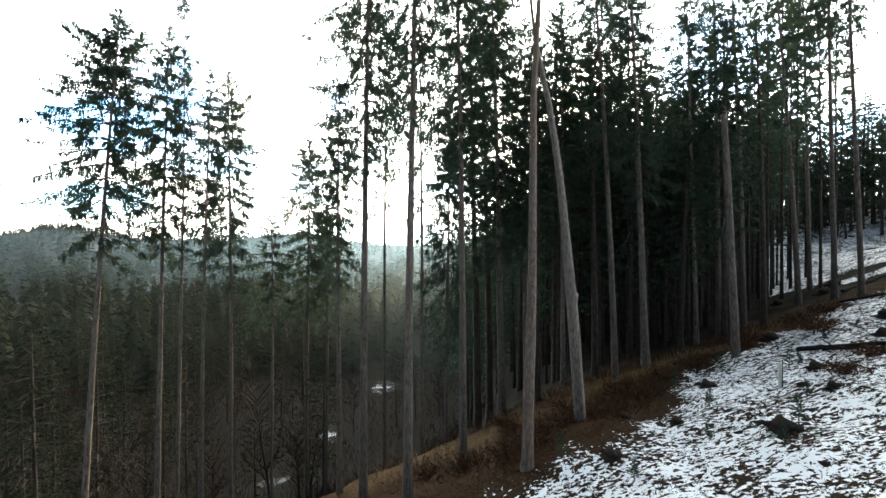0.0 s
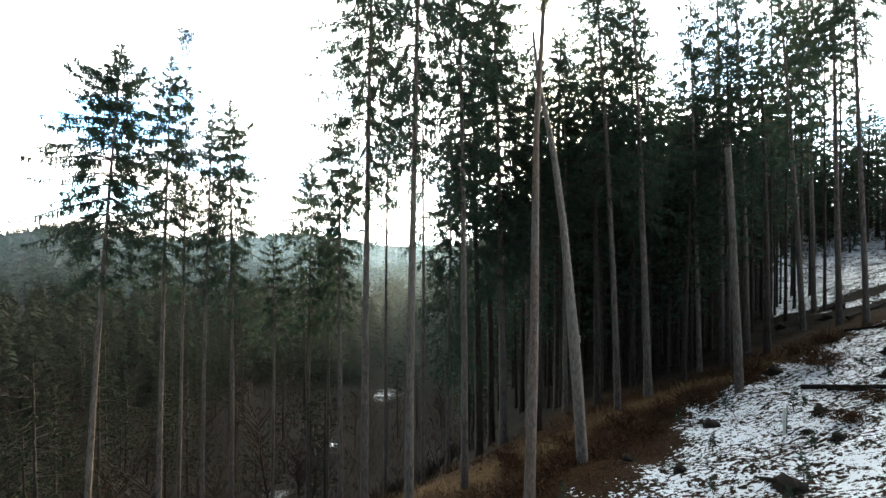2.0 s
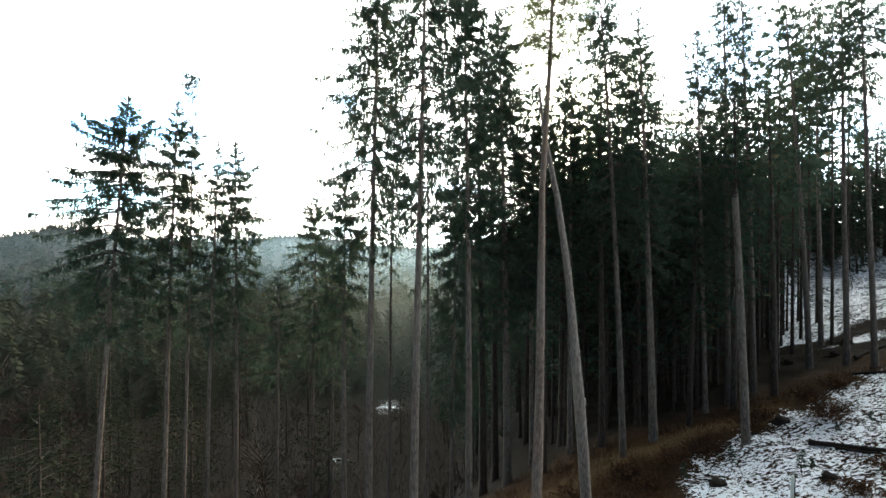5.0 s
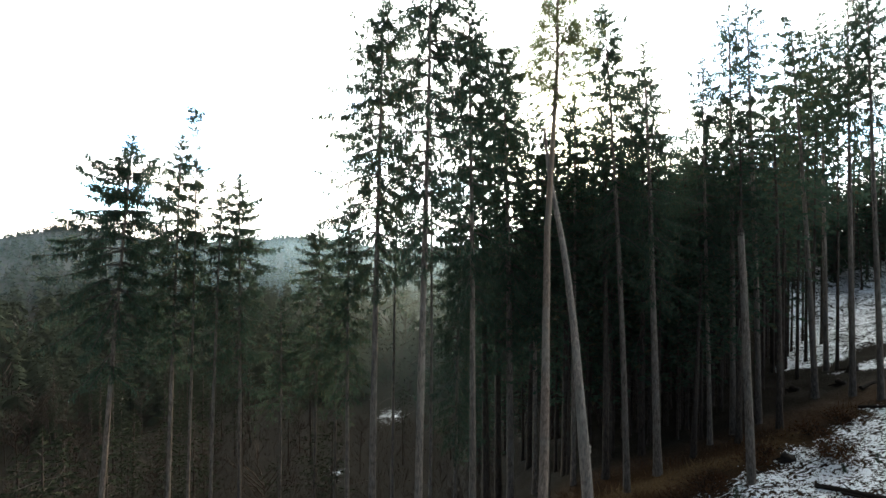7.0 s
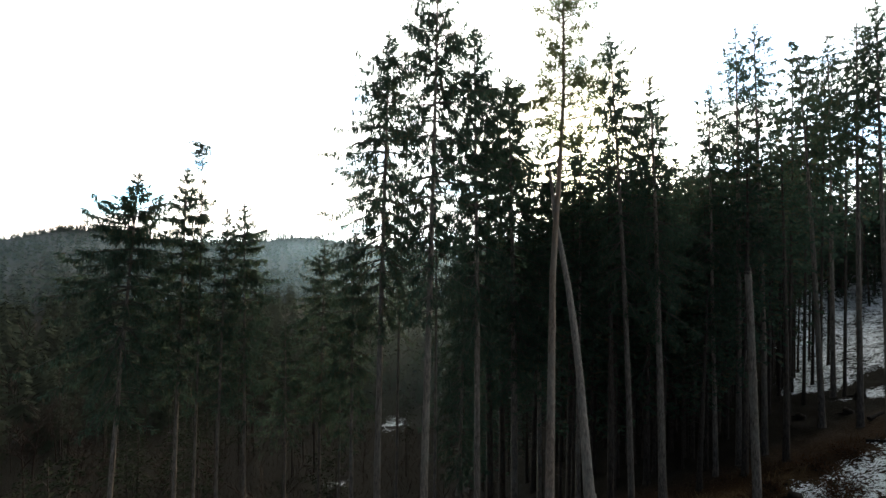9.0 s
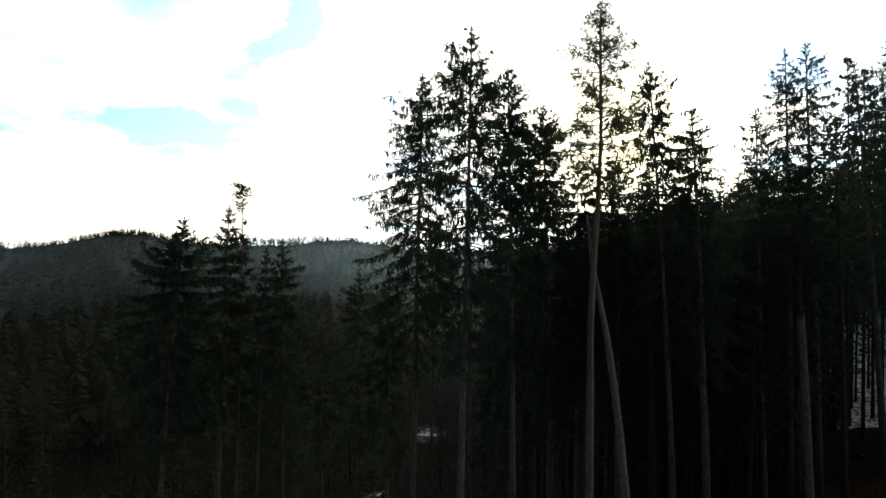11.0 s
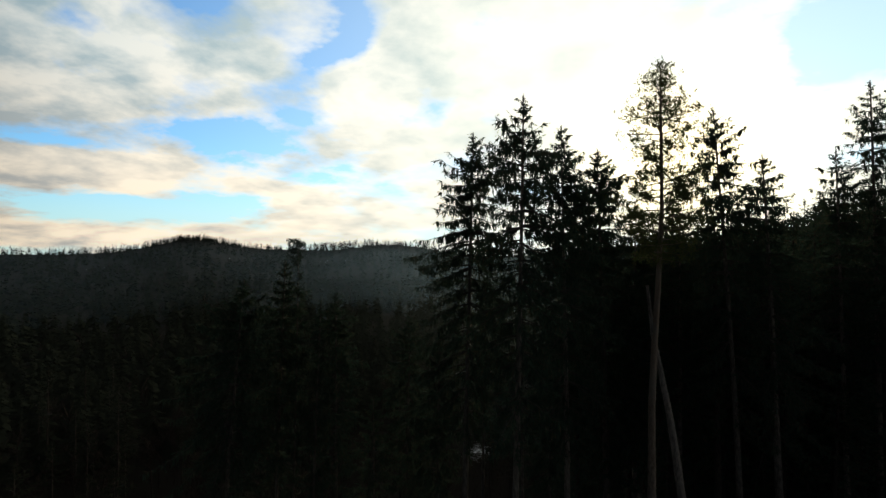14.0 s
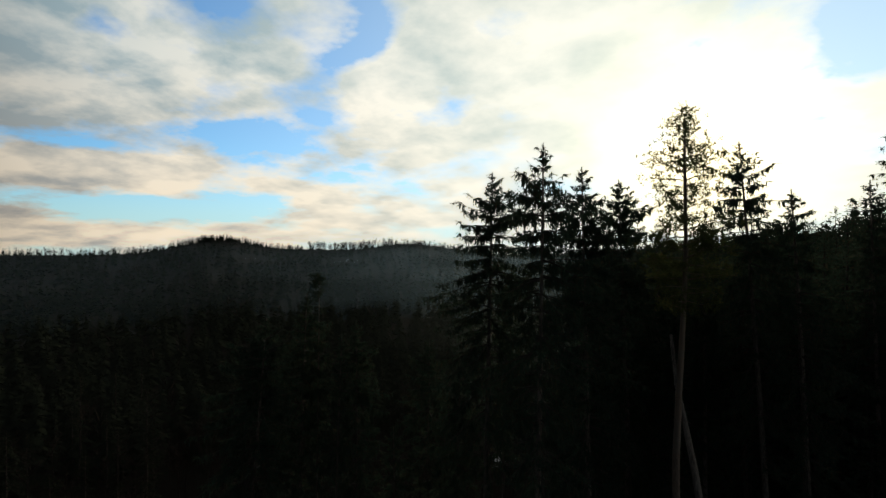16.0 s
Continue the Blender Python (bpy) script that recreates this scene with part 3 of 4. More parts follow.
# foot x, y, top height, top x, crown's lowest height, crown radius, trunk radius, label
EDGE = [
    (-16.2, 20.4, 20.7, -14.4, 10.0, 2.8, 0.19, "leaning spruce with wide drooping limbs at the valley's edge", 1.25, 0.45, 0.5),
    (-14.4, 23.1, 21.6, -13.8, 9.0, 1.86, 0.17, TALL, 1.2, 0.5, 0.5),
    (-12.4, 23.6, 19.4, -12.0, 9.0, 1.20, 0.14, TALL, 1.1, 0.6, 0.5),
    (-11.75, 25.5, 19.9, -11.5, 8.0, 1.86, 0.16, TALL, 1.2, 0.6, 0.4),
    (-9.1, 30.8, 17.9, -9.1, 6.0, 2.40, 0.15, THIN, 1.0, 0.5, 0.4),
    (-10.8, 29.0, 12.5, -10.8, 5.0, 2.04, 0.12, THIN, 0.9, 0.5, 0.5),
    (-7.6, 30.0, 13.0, -7.6, 5.0, 2.04, 0.12, THIN, 0.9, 0.5, 0.5),
    (-5.2, 23.2, 18.4, -5.2, 8.5, 1.62, 0.16, "dense narrow spruce with hanging sprays beside taller ones", 1.2, 0.8, 0.5),
    (-3.7, 21.4, 27.5, -3.55, 14.0, 2.75, 0.24, TALL, 1.12, 0.75, 0.4),
    (-1.35, 17.7, 27.9, -1.2, 15.0, 2.35, 0.22, TALL, 1.08, 0.75, 0.4),
    (-3.5, 27.5, 21.0, -3.4, 12.0, 1.7, 0.14, THIN, 0.8, 0.6, 0.5),
    (-1.2, 26.0, 22.5, -1.1, 12.0, 1.7, 0.13, THIN, 0.8, 0.6, 0.5),
    (0.2, 27.0, 19.0, 0.2, 4.5, 2.04, 0.15, "dense young spruce with limbs low on its trunk", 1.15, 0.8, 0.3),
    (0.95, 21.4, 27.5, 0.72, 13.0, 2.2, 0.21, TALL, 1.15, 0.7, 0.3),
    (3.5, 27.5, 27.9, 3.0, 9.0, 2.8, 0.30, TALL, 1.25, 0.6, 0.15),
    (5.3, 29.5, 25.0, 5.1, 10.5, 2.52, 0.19, TALL, 1.15, 0.6, 0.2),
    (7.2, 27.6, 25.0, 6.9, 13.0, 2.28, 0.18, TALL, 1.0, 0.6, 0.3),
    (9.2, 24.6, 29.15, 8.05, 14.5, 2.4, 0.20, TALL, 1.0, 0.6, 0.5),
    (11.2, 25.5, 26.9, 10.15, 13.0, 2.3, 0.26, TALL, 1.0, 0.6, 0.4),
    (15.4, 28.0, 27.6, 14.75, 13.0, 1.9, 0.17, TALL, 1.0, 0.6, 0.3),
    (17.3, 28.9, 31.3, 16.9, 17.0, 1.75, 0.22, TALL, 0.85, 0.6, 0.3),
    (18.9, 29.0, 31.8, 18.4, 17.0, 1.9, 0.22, TALL, 0.85, 0.6, 0.3),
    (23.6, 30.6, 31.1, 22.0, 19.5, 1.9, 0.22, TALL, 0.85, 0.6, 0.3),
    (28.0, 35.2, 34.2, 27.3, 22.5, 2.0, 0.2, TALL, 0.9, 0.6, 0.4),
    (24.8, 29.2, 32.0, 24.3, 21.5, 2.16, 0.2, TALL, 0.9, 0.6, 0.4),
    (24.7, 27.2, 32.2, 23.7, 23.0, 2.04, 0.18, "tall spruce with a bare trunk and tufted high crown", 1.0, 0.5, 0.5),
]
for index, (x, y, top, top_x, low, radius, thick, label, density, hang, sparse) in enumerate(EDGE):
    edge_spruce(x, y, top, top_x, low, radius, thick, label, 100 + index, density, hang, sparse)


def old_pine():
    """The tallest tree: a pine with a crooked trunk, bare but for a tufted crown."""
    rng = np.random.default_rng(7)
    x0, y0 = 2.83, 15.5
    z0 = ground_at(x0, y0)
    # it leans away from the clearing and straightens towards its crown
    bend = np.array([(x0, y0, z0), (2.94, 15.75, 5.2), (3.11, 16.2, 7.7), (3.3, 17.0, 10.2), (3.46, 17.75, 12.7), (3.62, 18.45, 15.0), (3.69, 18.8, 16.2), (3.89, 19.35, 18.2), (4.1, 19.6, 20.8), (4.25, 19.7, 24.0), (4.22, 19.75, 27.0), (4.2, 19.75, 29.2)]) - (x0, y0, z0)
    heights = bend[:, 2]
    line = on_line(bend, np.linspace(0, heights[-1], 26))
    trunk = trunk_mesh(line, 0.165, rng, PINE_BARK, 0.03, 12)
    limb_pieces, base, way, length, width = [], [], [], [], []
    height = heights[-1]
    for z in np.arange(height - 7.4, height - 0.1, 0.27):
        f = height - z
        for _ in range(3):
            a = 2.4 * len(limb_pieces) + rng.normal(0, 0.35)
            L = float(np.interp(f, [0, 0.4, 0.9, 1.6, 2.1, 2.6, 3.3, 4.2, 5.0, 7.4], [0.25, 0.42, 0.68, 0.85, 1.7, 1.45, 1.0, 1.45, 1.9, 1.2])) * rng.uniform(0.55, 1.1)
            out = np.array([math.cos(a), math.sin(a), 0.0])
            root = on_line(line, np.array([z]))[0]
            s = np.linspace(0, 1, 6)
            rise = 0.5 - 0.06 * f + rng.normal(0, 0.12)
            pts = root + out * (s * L)[:, None] + np.array([0, 0, 1.0]) * ((rise * s - 0.1 * s ** 2) * L)[:, None] + rng.normal(0, 0.05, (6, 3)) * s[:, None]
            limb_pieces.append(tube(pts, np.linspace(0.014 + 0.012 * L, 0.005, 6), 5))
            # the needles sit in brushes towards the ends of the limbs, clump by clump
            clumps = max(2, int(L * 4.2))
            u = rng.uniform(0.35, 1.02, clumps)
            heart = np.stack([np.interp(u, s, pts[:, k]) for k in range(3)], -1) + rng.normal(0, 0.09, (clumps, 3))
            at = (heart[:, None] + rng.normal(0, 0.14, (clumps, 7, 3)) * (1.2, 1.2, 0.8)).reshape(-1, 3)
            for p in at:
                n = 9
                w = unit(rng.normal(size=(n, 3)) + out * 0.4 + np.array([0, 0, 0.5]))
                base.append(np.repeat(p[None], n, 0) + rng.normal(0, 0.04, (n, 3)))
                way.append(w)
                length.append(rng.uniform(0.08, 0.17, n))
                width.append(rng.uniform(0.009, 0.017, n))
    limbs = mesh_of("branchwork", *join(limb_pieces), PINE_BARK)
    crown = mesh_of("crown", *blades(np.concatenate(base), np.concatenate(way), np.concatenate(length), np.concatenate(width), rng), PINE_NEEDLES)
    tree = place_tree("pine_tree", "tall crooked pine with a flaking trunk and tufted crown", x0, y0,
                      [("trunk", trunk), ("branchwork", limbs), ("crown", crown)], "trees along the forest edge")
    for _ in range(14):
        part_of("dead_branch", dead_branches(line, 6, height - 8, rng, 1, 0.7), tree)
    return tree


def leaning_trunk():
    """A dead trunk that leans against the pine, its broken end beyond the crossing."""
    rng = np.random.default_rng(8)
    x0, y0 = 5.54, 18.6
    z0 = ground_at(x0, y0)
    line = np.array([(x0, y0, z0), (5.34, 18.3, 4.7), (5.16, 18.05, 6.4), (4.97, 17.87, 8.2), (4.82, 18.1, 10.5), (4.72, 18.5, 12.6), (4.56, 18.8, 14.4), (4.37, 19.05, 16.0),
                     (4.13, 19.3, 17.5), (3.88, 19.45, 18.9), (3.7, 19.6, 20.8)]) - (x0, y0, z0)
    r = np.array([0.235, 0.22, 0.21, 0.215, 0.165, 0.145, 0.13, 0.118, 0.1, 0.082, 0.055])
    line, r = np.vstack([line[0] - (0, 0, 1), line]), np.concatenate([[0.3], r])
    trunk = smooth(mesh_of("trunk", *tube(line, r, 12, rng, 0.06), DEAD_WOOD))
    knob = smooth(mesh_of("burl", *tube(np.array([(0.0, 0, 0), (0.07, -0.03, 0.12), (0.08, -0.03, 0.3), (0.0, 0, 0.45)]) + line[4] + (0.06, -0.06, -0.25), [0.05, 0.11, 0.10, 0.03], 8, rng, 0.1), DEAD_WOOD))
    tree = place_tree("leaning_dead_tree", "bare dead trunk leaning against a tall pine", x0, y0, [("trunk", trunk), ("burl", knob)])
    for _ in range(7):
        part_of("branch_stub", dead_branches(line[1:], 4, 16, rng, 1, 0.35, DEAD_WOOD), tree)
    return tree


def broken_snag():
    rng = np.random.default_rng(9)
    x0, y0 = 14.1, 22.2
    z0 = ground_at(x0, y0)
    h = 16.6 - z0
    line = trunk_line(h, (-0.75, 0), rng, 0.06, 12)
    t = np.linspace(0, 1, 12)
    r = 0.2 - 0.065 * t
    line, r = np.vstack([line[0] - (0, 0, 1), line]), np.concatenate([[0.3], r])
    trunk = smooth(mesh_of("trunk", *tube(line, r, 12, rng, 0.05), SPRUCE_BARK))
    pieces = []
    for a in np.arange(0, 6.28, 0.7):
        p = line[-1] + np.array([math.cos(a), math.sin(a), 0]) * 0.10
        tall = rng.uniform(0.08, 0.4)
        pieces.append(tube([p - (0, 0, 0.15), p + (0, 0, tall * 0.5), p + (rng.normal(0, 0.02), 0, tall)], [0.05, 0.035, 0.008], 4))
    splinters = mesh_of("splintered_top", *join(pieces), CUT_WOOD)
    tree = place_tree("broken_snag", "dead trunk snapped off high up, standing at the snow's edge", x0, y0, [("trunk", trunk), ("splintered_top", splinters)])
    for _ in range(9):
        part_of("branch_stub", dead_branches(line, 3, h - 1, rng, 1, 0.4, SPRUCE_BARK), tree)
    return tree


def tufted_stem():
    """A thin stem with short twigs and a small tuft at its tip."""
    rng = np.random.default_rng(10)
    x0, y0 = -13.6, 23.5
    z0 = ground_at(x0, y0)
    line = trunk_line(22.4 - z0, (0.5, 0), rng, 0.1, 16)
    trunk = trunk_mesh(line, 0.09, rng, SPRUCE_BARK, 0.012, 8)
    height, limb_pieces, sprays = line[-1, 2], [], []
    for depth in np.concatenate([rng.uniform(-0.2, 1.0, 26), rng.uniform(1.0, 2.6, 9), rng.uniform(2.6, 9.5, 70)]):
        a, L = rng.uniform(0, 6.28), rng.uniform(0.2, 0.55) if depth < 1 else rng.uniform(0.15, 0.4) if depth < 2.6 else rng.uniform(0.3, 0.85)
        out = np.array([math.cos(a), math.sin(a), rng.uniform(-0.2, 0.5) if depth < 2.6 else rng.uniform(-0.4, 0.15)])
        root = on_line(line, np.array([height - max(0.0, depth)]))[0] + (0, 0, max(0.0, -depth))
        s = np.linspace(0, 1, 3)
        pts = root + out * (s * L)[:, None]
        limb_pieces.append(tube(pts, [0.011, 0.008, 0.004], 3))
        n = int(60 * L) + 8
        at = root + out * (rng.uniform(0.25, 1.05, n) * L)[:, None] + rng.normal(0, 0.05, (n, 3))
        way = out * 0.5 + rng.normal(0, 0.6, (n, 3)) - (0, 0, 0.0 if depth < 2.6 else 0.6)
        sprays.append((at, way, rng.uniform(0.09, 0.2, n), rng.uniform(0.012, 0.024, n)))
    limbs = mesh_of("branchwork", *join(limb_pieces), LIMB_BARK)
    crown = mesh_of("crown", *blades(*[np.concatenate(q) for q in zip(*sprays)], rng), SPRUCE_NEEDLES)
    place_tree("spindly_spruce", "thin spindly spruce with a few tufts at its top", x0, y0, [("trunk", trunk), ("branchwork", limbs), ("crown", crown)], "trees along the forest edge")


old_pine()
tufted_stem()
leaning_trunk()
broken_snag()

# ---- the dense forest behind the edge ----
FOREST_LABEL = "dark spruce standing close among others in the forest"


def forest_kind(seed, height, crown_base, radius, trunk_radius, density=0.9, twig=1.15, hang=0.55, spacing=1.65, stubs=10, mat=None):
    rng = np.random.default_rng(seed)
    trunk, limbs, crown, line = spruce_parts(height, crown_base, radius, rng, (rng.uniform(-0.4, 0.4), 0), trunk_radius, density, twig, hang, 0.3, False, spacing, SHADED_BARK)
    if mat:
        crown.materials[0] = mat
    return [("trunk", trunk), ("branchwork", limbs), ("crown", crown), ("dead_branchwork", dead_branches(line, 2, crown_base + 1, rng, stubs, 1.1))]


KINDS = [forest_kind(301, 20, 6.5, 2.6, 0.19), forest_kind(302, 18, 5.0, 2.4, 0.16), forest_kind(303, 22, 9.0, 2.6, 0.2),
         forest_kind(304, 15, 3.0, 2.4, 0.13), forest_kind(305, 19, 8.0, 2.3, 0.17), forest_kind(306, 11, 0.7, 2.3, 0.11, 1.0)]


def build_forest():
    rng = np.random.default_rng(42)
    spots = []
    for _ in range(6000):
        x, y = rng.uniform(-1, 58), 26.5 + 62 * rng.random() ** 1.35
        if len(spots) >= 175:
            break
        az = math.degrees(math.atan2(x, y))
        if az < 2.5 or az > 52:
            continue
        if az < 13.5 and rng.random() < (0.75 if az < 8 else 0.45):
            continue
        if x > 19.5 and y < 31 + 0.1 * (x - 20):
            continue
        if x > 20 and math.hypot(x, y) < 76:
            continue
        gap = 2.1 if y < 42 else 2.9
        if any((x - a) ** 2 + (y - b) ** 2 < gap * gap for a, b in spots):
            continue
        if any((x - e[0]) ** 2 + (y - e[1]) ** 2 < 2.0 for e in EDGE):
            continue
        spots.append((x, y))
    # a close row just behind the edge
    low_tops = {}
    for _ in range(400):
        turn, d = radians(rng.uniform(12.5, 27)), rng.uniform(37, 50)
        x, y = d * math.sin(turn), d * math.cos(turn)
        if len(low_tops) < 20 and all((x - a) ** 2 + (y - b) ** 2 > 2.6 for a, b in spots + [e[:2] for e in EDGE]):
            low_tops[(x, y)] = float(np.interp(math.degrees(turn), [12.5, 19, 27], [22.3, 23.8, 25.6])) + rng.uniform(-1.0, 0.3)
            spots.append((x, y))
    first, tall = {}, (20, 18, 22, 15, 19, 11)
    for x, y in spots:
        k = 5 if (y > 40 and y < 62 and rng.random() < 0.4) else int(rng.integers(0, 5))
        z, az, d = ground_at(x, y), math.degrees(math.atan2(x, y)), math.hypot(x, y)
        # treetops are set by bearing to match the skyline as the camera sees it
        top = 24 + d * float(np.interp(az, [1, 7.6, 13.4, 18.7, 23.5, 27.8, 31, 36, 39, 50], [0.05, 0.07, 0.045, 0.036, 0.07, 0.09, 0.11, 0.11, -0.02, -0.03]))
        if az > 24 and az < 28.5:
            top = min(top, 10 + 0.27 * d)
        if az < 12 and y > 36:
            top = 11.0
        s = min(1.5, max(0.35, (top - z) / tall[k] * rng.uniform(0.78, 1.0)))
        if (x, y) in low_tops:
            k = k % 5
            s = (low_tops[(x, y)] - z) / tall[k]
        if k == 5:
            s = min(s, rng.uniform(0.75, 1.25))
        m = pose(x, y, z, 0, 0, rng.uniform(0, 360))
        if k not in first:
            root = place_tree("forest_spruce", FOREST_LABEL, x, y, KINDS[k], "spruces of the dense forest")
            first[k] = root
        else:
            root = copy_thing(first[k], m)
        wide = 0.5 * s + 0.5 * rng.uniform(0.8, 1.1)
        root.scale = (wide, wide, s)


build_forest()


def build_back_stand():
    """The closed canopy deeper in the forest, which makes its skyline."""
    rng = np.random.default_rng(43)
    roots, first, tall = [], {}, (20, 18, 22, 15, 19, 11)
    for _ in range(5000):
        if len(roots) >= 104:
            break
        turn = rng.uniform(6, 52)
        d = rng.uniform(52, 82) if turn < 30 else rng.uniform(80, 104)
        x, y = d * math.sin(radians(turn)), d * math.cos(radians(turn))
        if any((x - a) ** 2 + (y - b) ** 2 < 5.0 for a, b in roots):
            continue
        roots.append((x, y))
        k, z = int(rng.integers(0, 5)), ground_at(x, y)
        top = float(np.interp(turn, [6, 13, 19, 25, 29, 33, 38, 50], [20.5, 21.5, 24.6, 27.0, 29.0, 32.0, 33.0, 32.0])) + rng.uniform(-2.5, 0.6)
        s = (top - z) / tall[k]
        if k not in first:
            root = first[k] = place_tree("forest_spruce", FOREST_LABEL, x, y, KINDS[k], "spruces of the dense forest")
        else:
            root = copy_thing(first[k], pose(x, y, z, 0, 0, rng.uniform(0, 360)))
        wide = 0.55 * s + 0.5 * rng.uniform(0.85, 1.15)
        root.scale = (wide, wide, s)


build_back_stand()


def build_young_stand():
    """Young spruces, limbed to the ground, above the second snow patch."""
    rng = np.random.default_rng(64)
    kinds = [forest_kind(330, 11, 0.6, 2.4, 0.11, 1.0, 1.5, 0.5, 1.8, 3), forest_kind(331, 9, 0.5, 2.1, 0.09, 1.0, 1.5, 0.5, 1.8, 3)]
    first, spots = {}, []
    while len(spots) < 46:
        az, d = radians(rng.uniform(31, 50)), rng.uniform(80, 100)
        x, y = d * math.sin(az), d * math.cos(az)
        if any((x - a) ** 2 + (y - b) ** 2 < 4.5 for a, b in spots):
            continue
        spots.append((x, y))
        k = int(rng.integers(0, 2))
        if k not in first:
            root = first[k] = place_tree("young_spruce", "dense young spruce limbed down to snowy ground", x, y, kinds[k], "young spruces above the clearing")
        else:
            root = copy_thing(first[k], pose(x, y, ground_at(x, y), 0, 0, rng.uniform(0, 360)))
        q = rng.uniform(0.8, 1.35)
        root.scale = (q, q, q)


build_young_stand()


def build_pole_stand():
    """Thin dark spruces, close together, just inside the forest."""
    rng = np.random.default_rng(65)
    kinds = [forest_kind(340, 17, 5.5, 1.9, 0.09, 0.8, 1.7, 0.5, 2.1, 8), forest_kind(341, 15, 4.0, 1.8, 0.08, 0.8, 1.7, 0.5, 2.1, 8), forest_kind(342, 18, 8.0, 1.8, 0.10, 0.8, 1.7, 0.5, 2.1, 8)]
    first, spots = {}, []
    for _ in range(5000):
        if len(spots) >= 125:
            break
        az, d = radians(rng.uniform(12, 36)), rng.uniform(30, 58)
        x, y = d * math.sin(az), d * math.cos(az)
        if y < 28.5 or (x > 19.5 and d < 47):
            continue
        if any((x - a) ** 2 + (y - b) ** 2 < 1.7 for a, b in spots) or any((x - e[0]) ** 2 + (y - e[1]) ** 2 < 1.5 for e in EDGE):
            continue
        spots.append((x, y))
        k = int(rng.integers(0, 3))
        if k not in first:
            root = first[k] = place_tree("pole_spruce", "thin shaded spruce with bare lower trunk inside the forest", x, y, kinds[k], "thin spruces inside the forest")
        else:
            root = copy_thing(first[k], pose(x, y, ground_at(x, y), 0, 0, rng.uniform(0, 360)))
        q = rng.uniform(0.8, 1.05)
        root.scale = (q, q, q)
    # scattered taller ones that stand in the upper snow patch
    for az, d in ((33.5, 42), (34.4, 47), (35.1, 39.5), (35.6, 52), (36.3, 44), (37.0, 49), (37.5, 40), (38.2, 55), (34.0, 57), (39.3, 45), (36.8, 58), (40.4, 52)):
        x, y = d * math.sin(radians(az)), d * math.cos(radians(az))
        root = copy_thing(first[2], pose(x, y, ground_at(x, y), 0, 0, rng.uniform(0, 360)))
        q = rng.uniform(1.25, 1.5)
        root.scale = (q * 0.7, q * 0.7, q)


build_pole_stand()


# ---- woods in the valley and on the far hills ----
def bare_tree_mesh(height, rng):
    """Trunk and twigs of a leafless broadleaf tree."""
    line = trunk_line(height * 0.8, (rng.uniform(-0.8, 0.8), 0), rng, 0.3, 8)
    wood = [tube(line, np.linspace(0.16, 0.03, 8), 6)]
    twig_base, twig_way, twig_len = [], [], []
    for _ in range(26):
        z = rng.uniform(0.3, 1.0) * height * 0.8
        a, L = rng.uniform(0, 6.28), height * rng.uniform(0.12, 0.3)
        root = on_line(line, np.array([z]))[0]
        out = np.array([math.cos(a), math.sin(a), 0])
        s = np.linspace(0, 1, 5)
        pts = root + out * (s * L * 0.75)[:, None] + np.array([0, 0, 1.0]) * (s * L * 0.9)[:, None] + rng.normal(0, 0.08, (5, 3)) * s[:, None]
        wood.append(tube(pts, np.linspace(0.05, 0.012, 5), 4))
        n = 24
        u = rng.uniform(0.2, 1, n)
        twig_base.append(np.stack([np.interp(u, s, pts[:, k]) for k in range(3)], -1))
        twig_way.append(out * 0.5 + rng.normal(0, 0.6, (n, 3)) + (0, 0, 0.7))
        twig_len.append(rng.uniform(0.5, 1.5, n))
    trunk = mesh_of("trunk", *join(wood), TWIGS)
    ln = np.concatenate(twig_len)
    crown = mesh_of("twig_crown", *blades(np.concatenate(twig_base), np.concatenate(twig_way), ln, np.full(len(ln), 0.022), rng, False), TWIGS)
    return [("trunk", trunk), ("twig_crown", crown)]


def build_valley_trees():
    rng = np.random.default_rng(77)
    kinds = [bare_tree_mesh(13, np.random.default_rng(500 + i)) for i in range(3)]
    firs = [forest_kind(520, 20, 5.5, 2.7, 0.17, 0.85, 1.35, 0.5, 1.9, 8, SHADED_NEEDLES), forest_kind(521, 17, 4.0, 2.5, 0.15, 0.85, 1.35, 0.5, 1.9, 8, SHADED_NEEDLES), forest_kind(522, 21, 9.0, 2.4, 0.17, 0.85, 1.35, 0.5, 1.9, 8, SHADED_NEEDLES)]
    first, spots = {}, []
    for _ in range(4000):
        if len(spots) >= 205:
            break
        az, d = radians(rng.uniform(-62, 4)), 30 + 95 * rng.random() ** 1.5
        x, y = d * math.sin(az), d * math.cos(az)
        if any((x - a) ** 2 + (y - b) ** 2 < 9 for a, b in spots):
            continue
        if math.hypot(x + 12, y - 88) < 12 or math.hypot(x + 17.5, y - 65) < 7 or math.hypot(x + 19, y - 51) < 8:
            continue
        if math.degrees(az) > -14 and d < 70:
            continue
        spots.append((x, y))
        bare = rng.random() < (0.45 if math.degrees(az) < -24 else 0.7)
        k = int(rng.integers(0, 3)) if bare else 10 + int(rng.integers(0, len(firs)))
        m = pose(x, y, ground_at(x, y), 0, 0, rng.uniform(0, 360))
        if k not in first:
            if bare:
                first[k] = place_tree("bare_tree", "leafless brown broadleaf tree on the valley side", x, y, kinds[k], "valley trees")
            else:
                first[k] = place_tree("valley_spruce", "dark spruce on the valley side among bare trees", x, y, firs[k - 10], "valley trees")
            root = first[k]
        else:
            root = copy_thing(first[k], m)
        s = rng.uniform(0.55, 0.95) * (0.72 if math.degrees(az) > -14 else 1.0)
        root.scale = (s, s, s)


build_valley_trees()


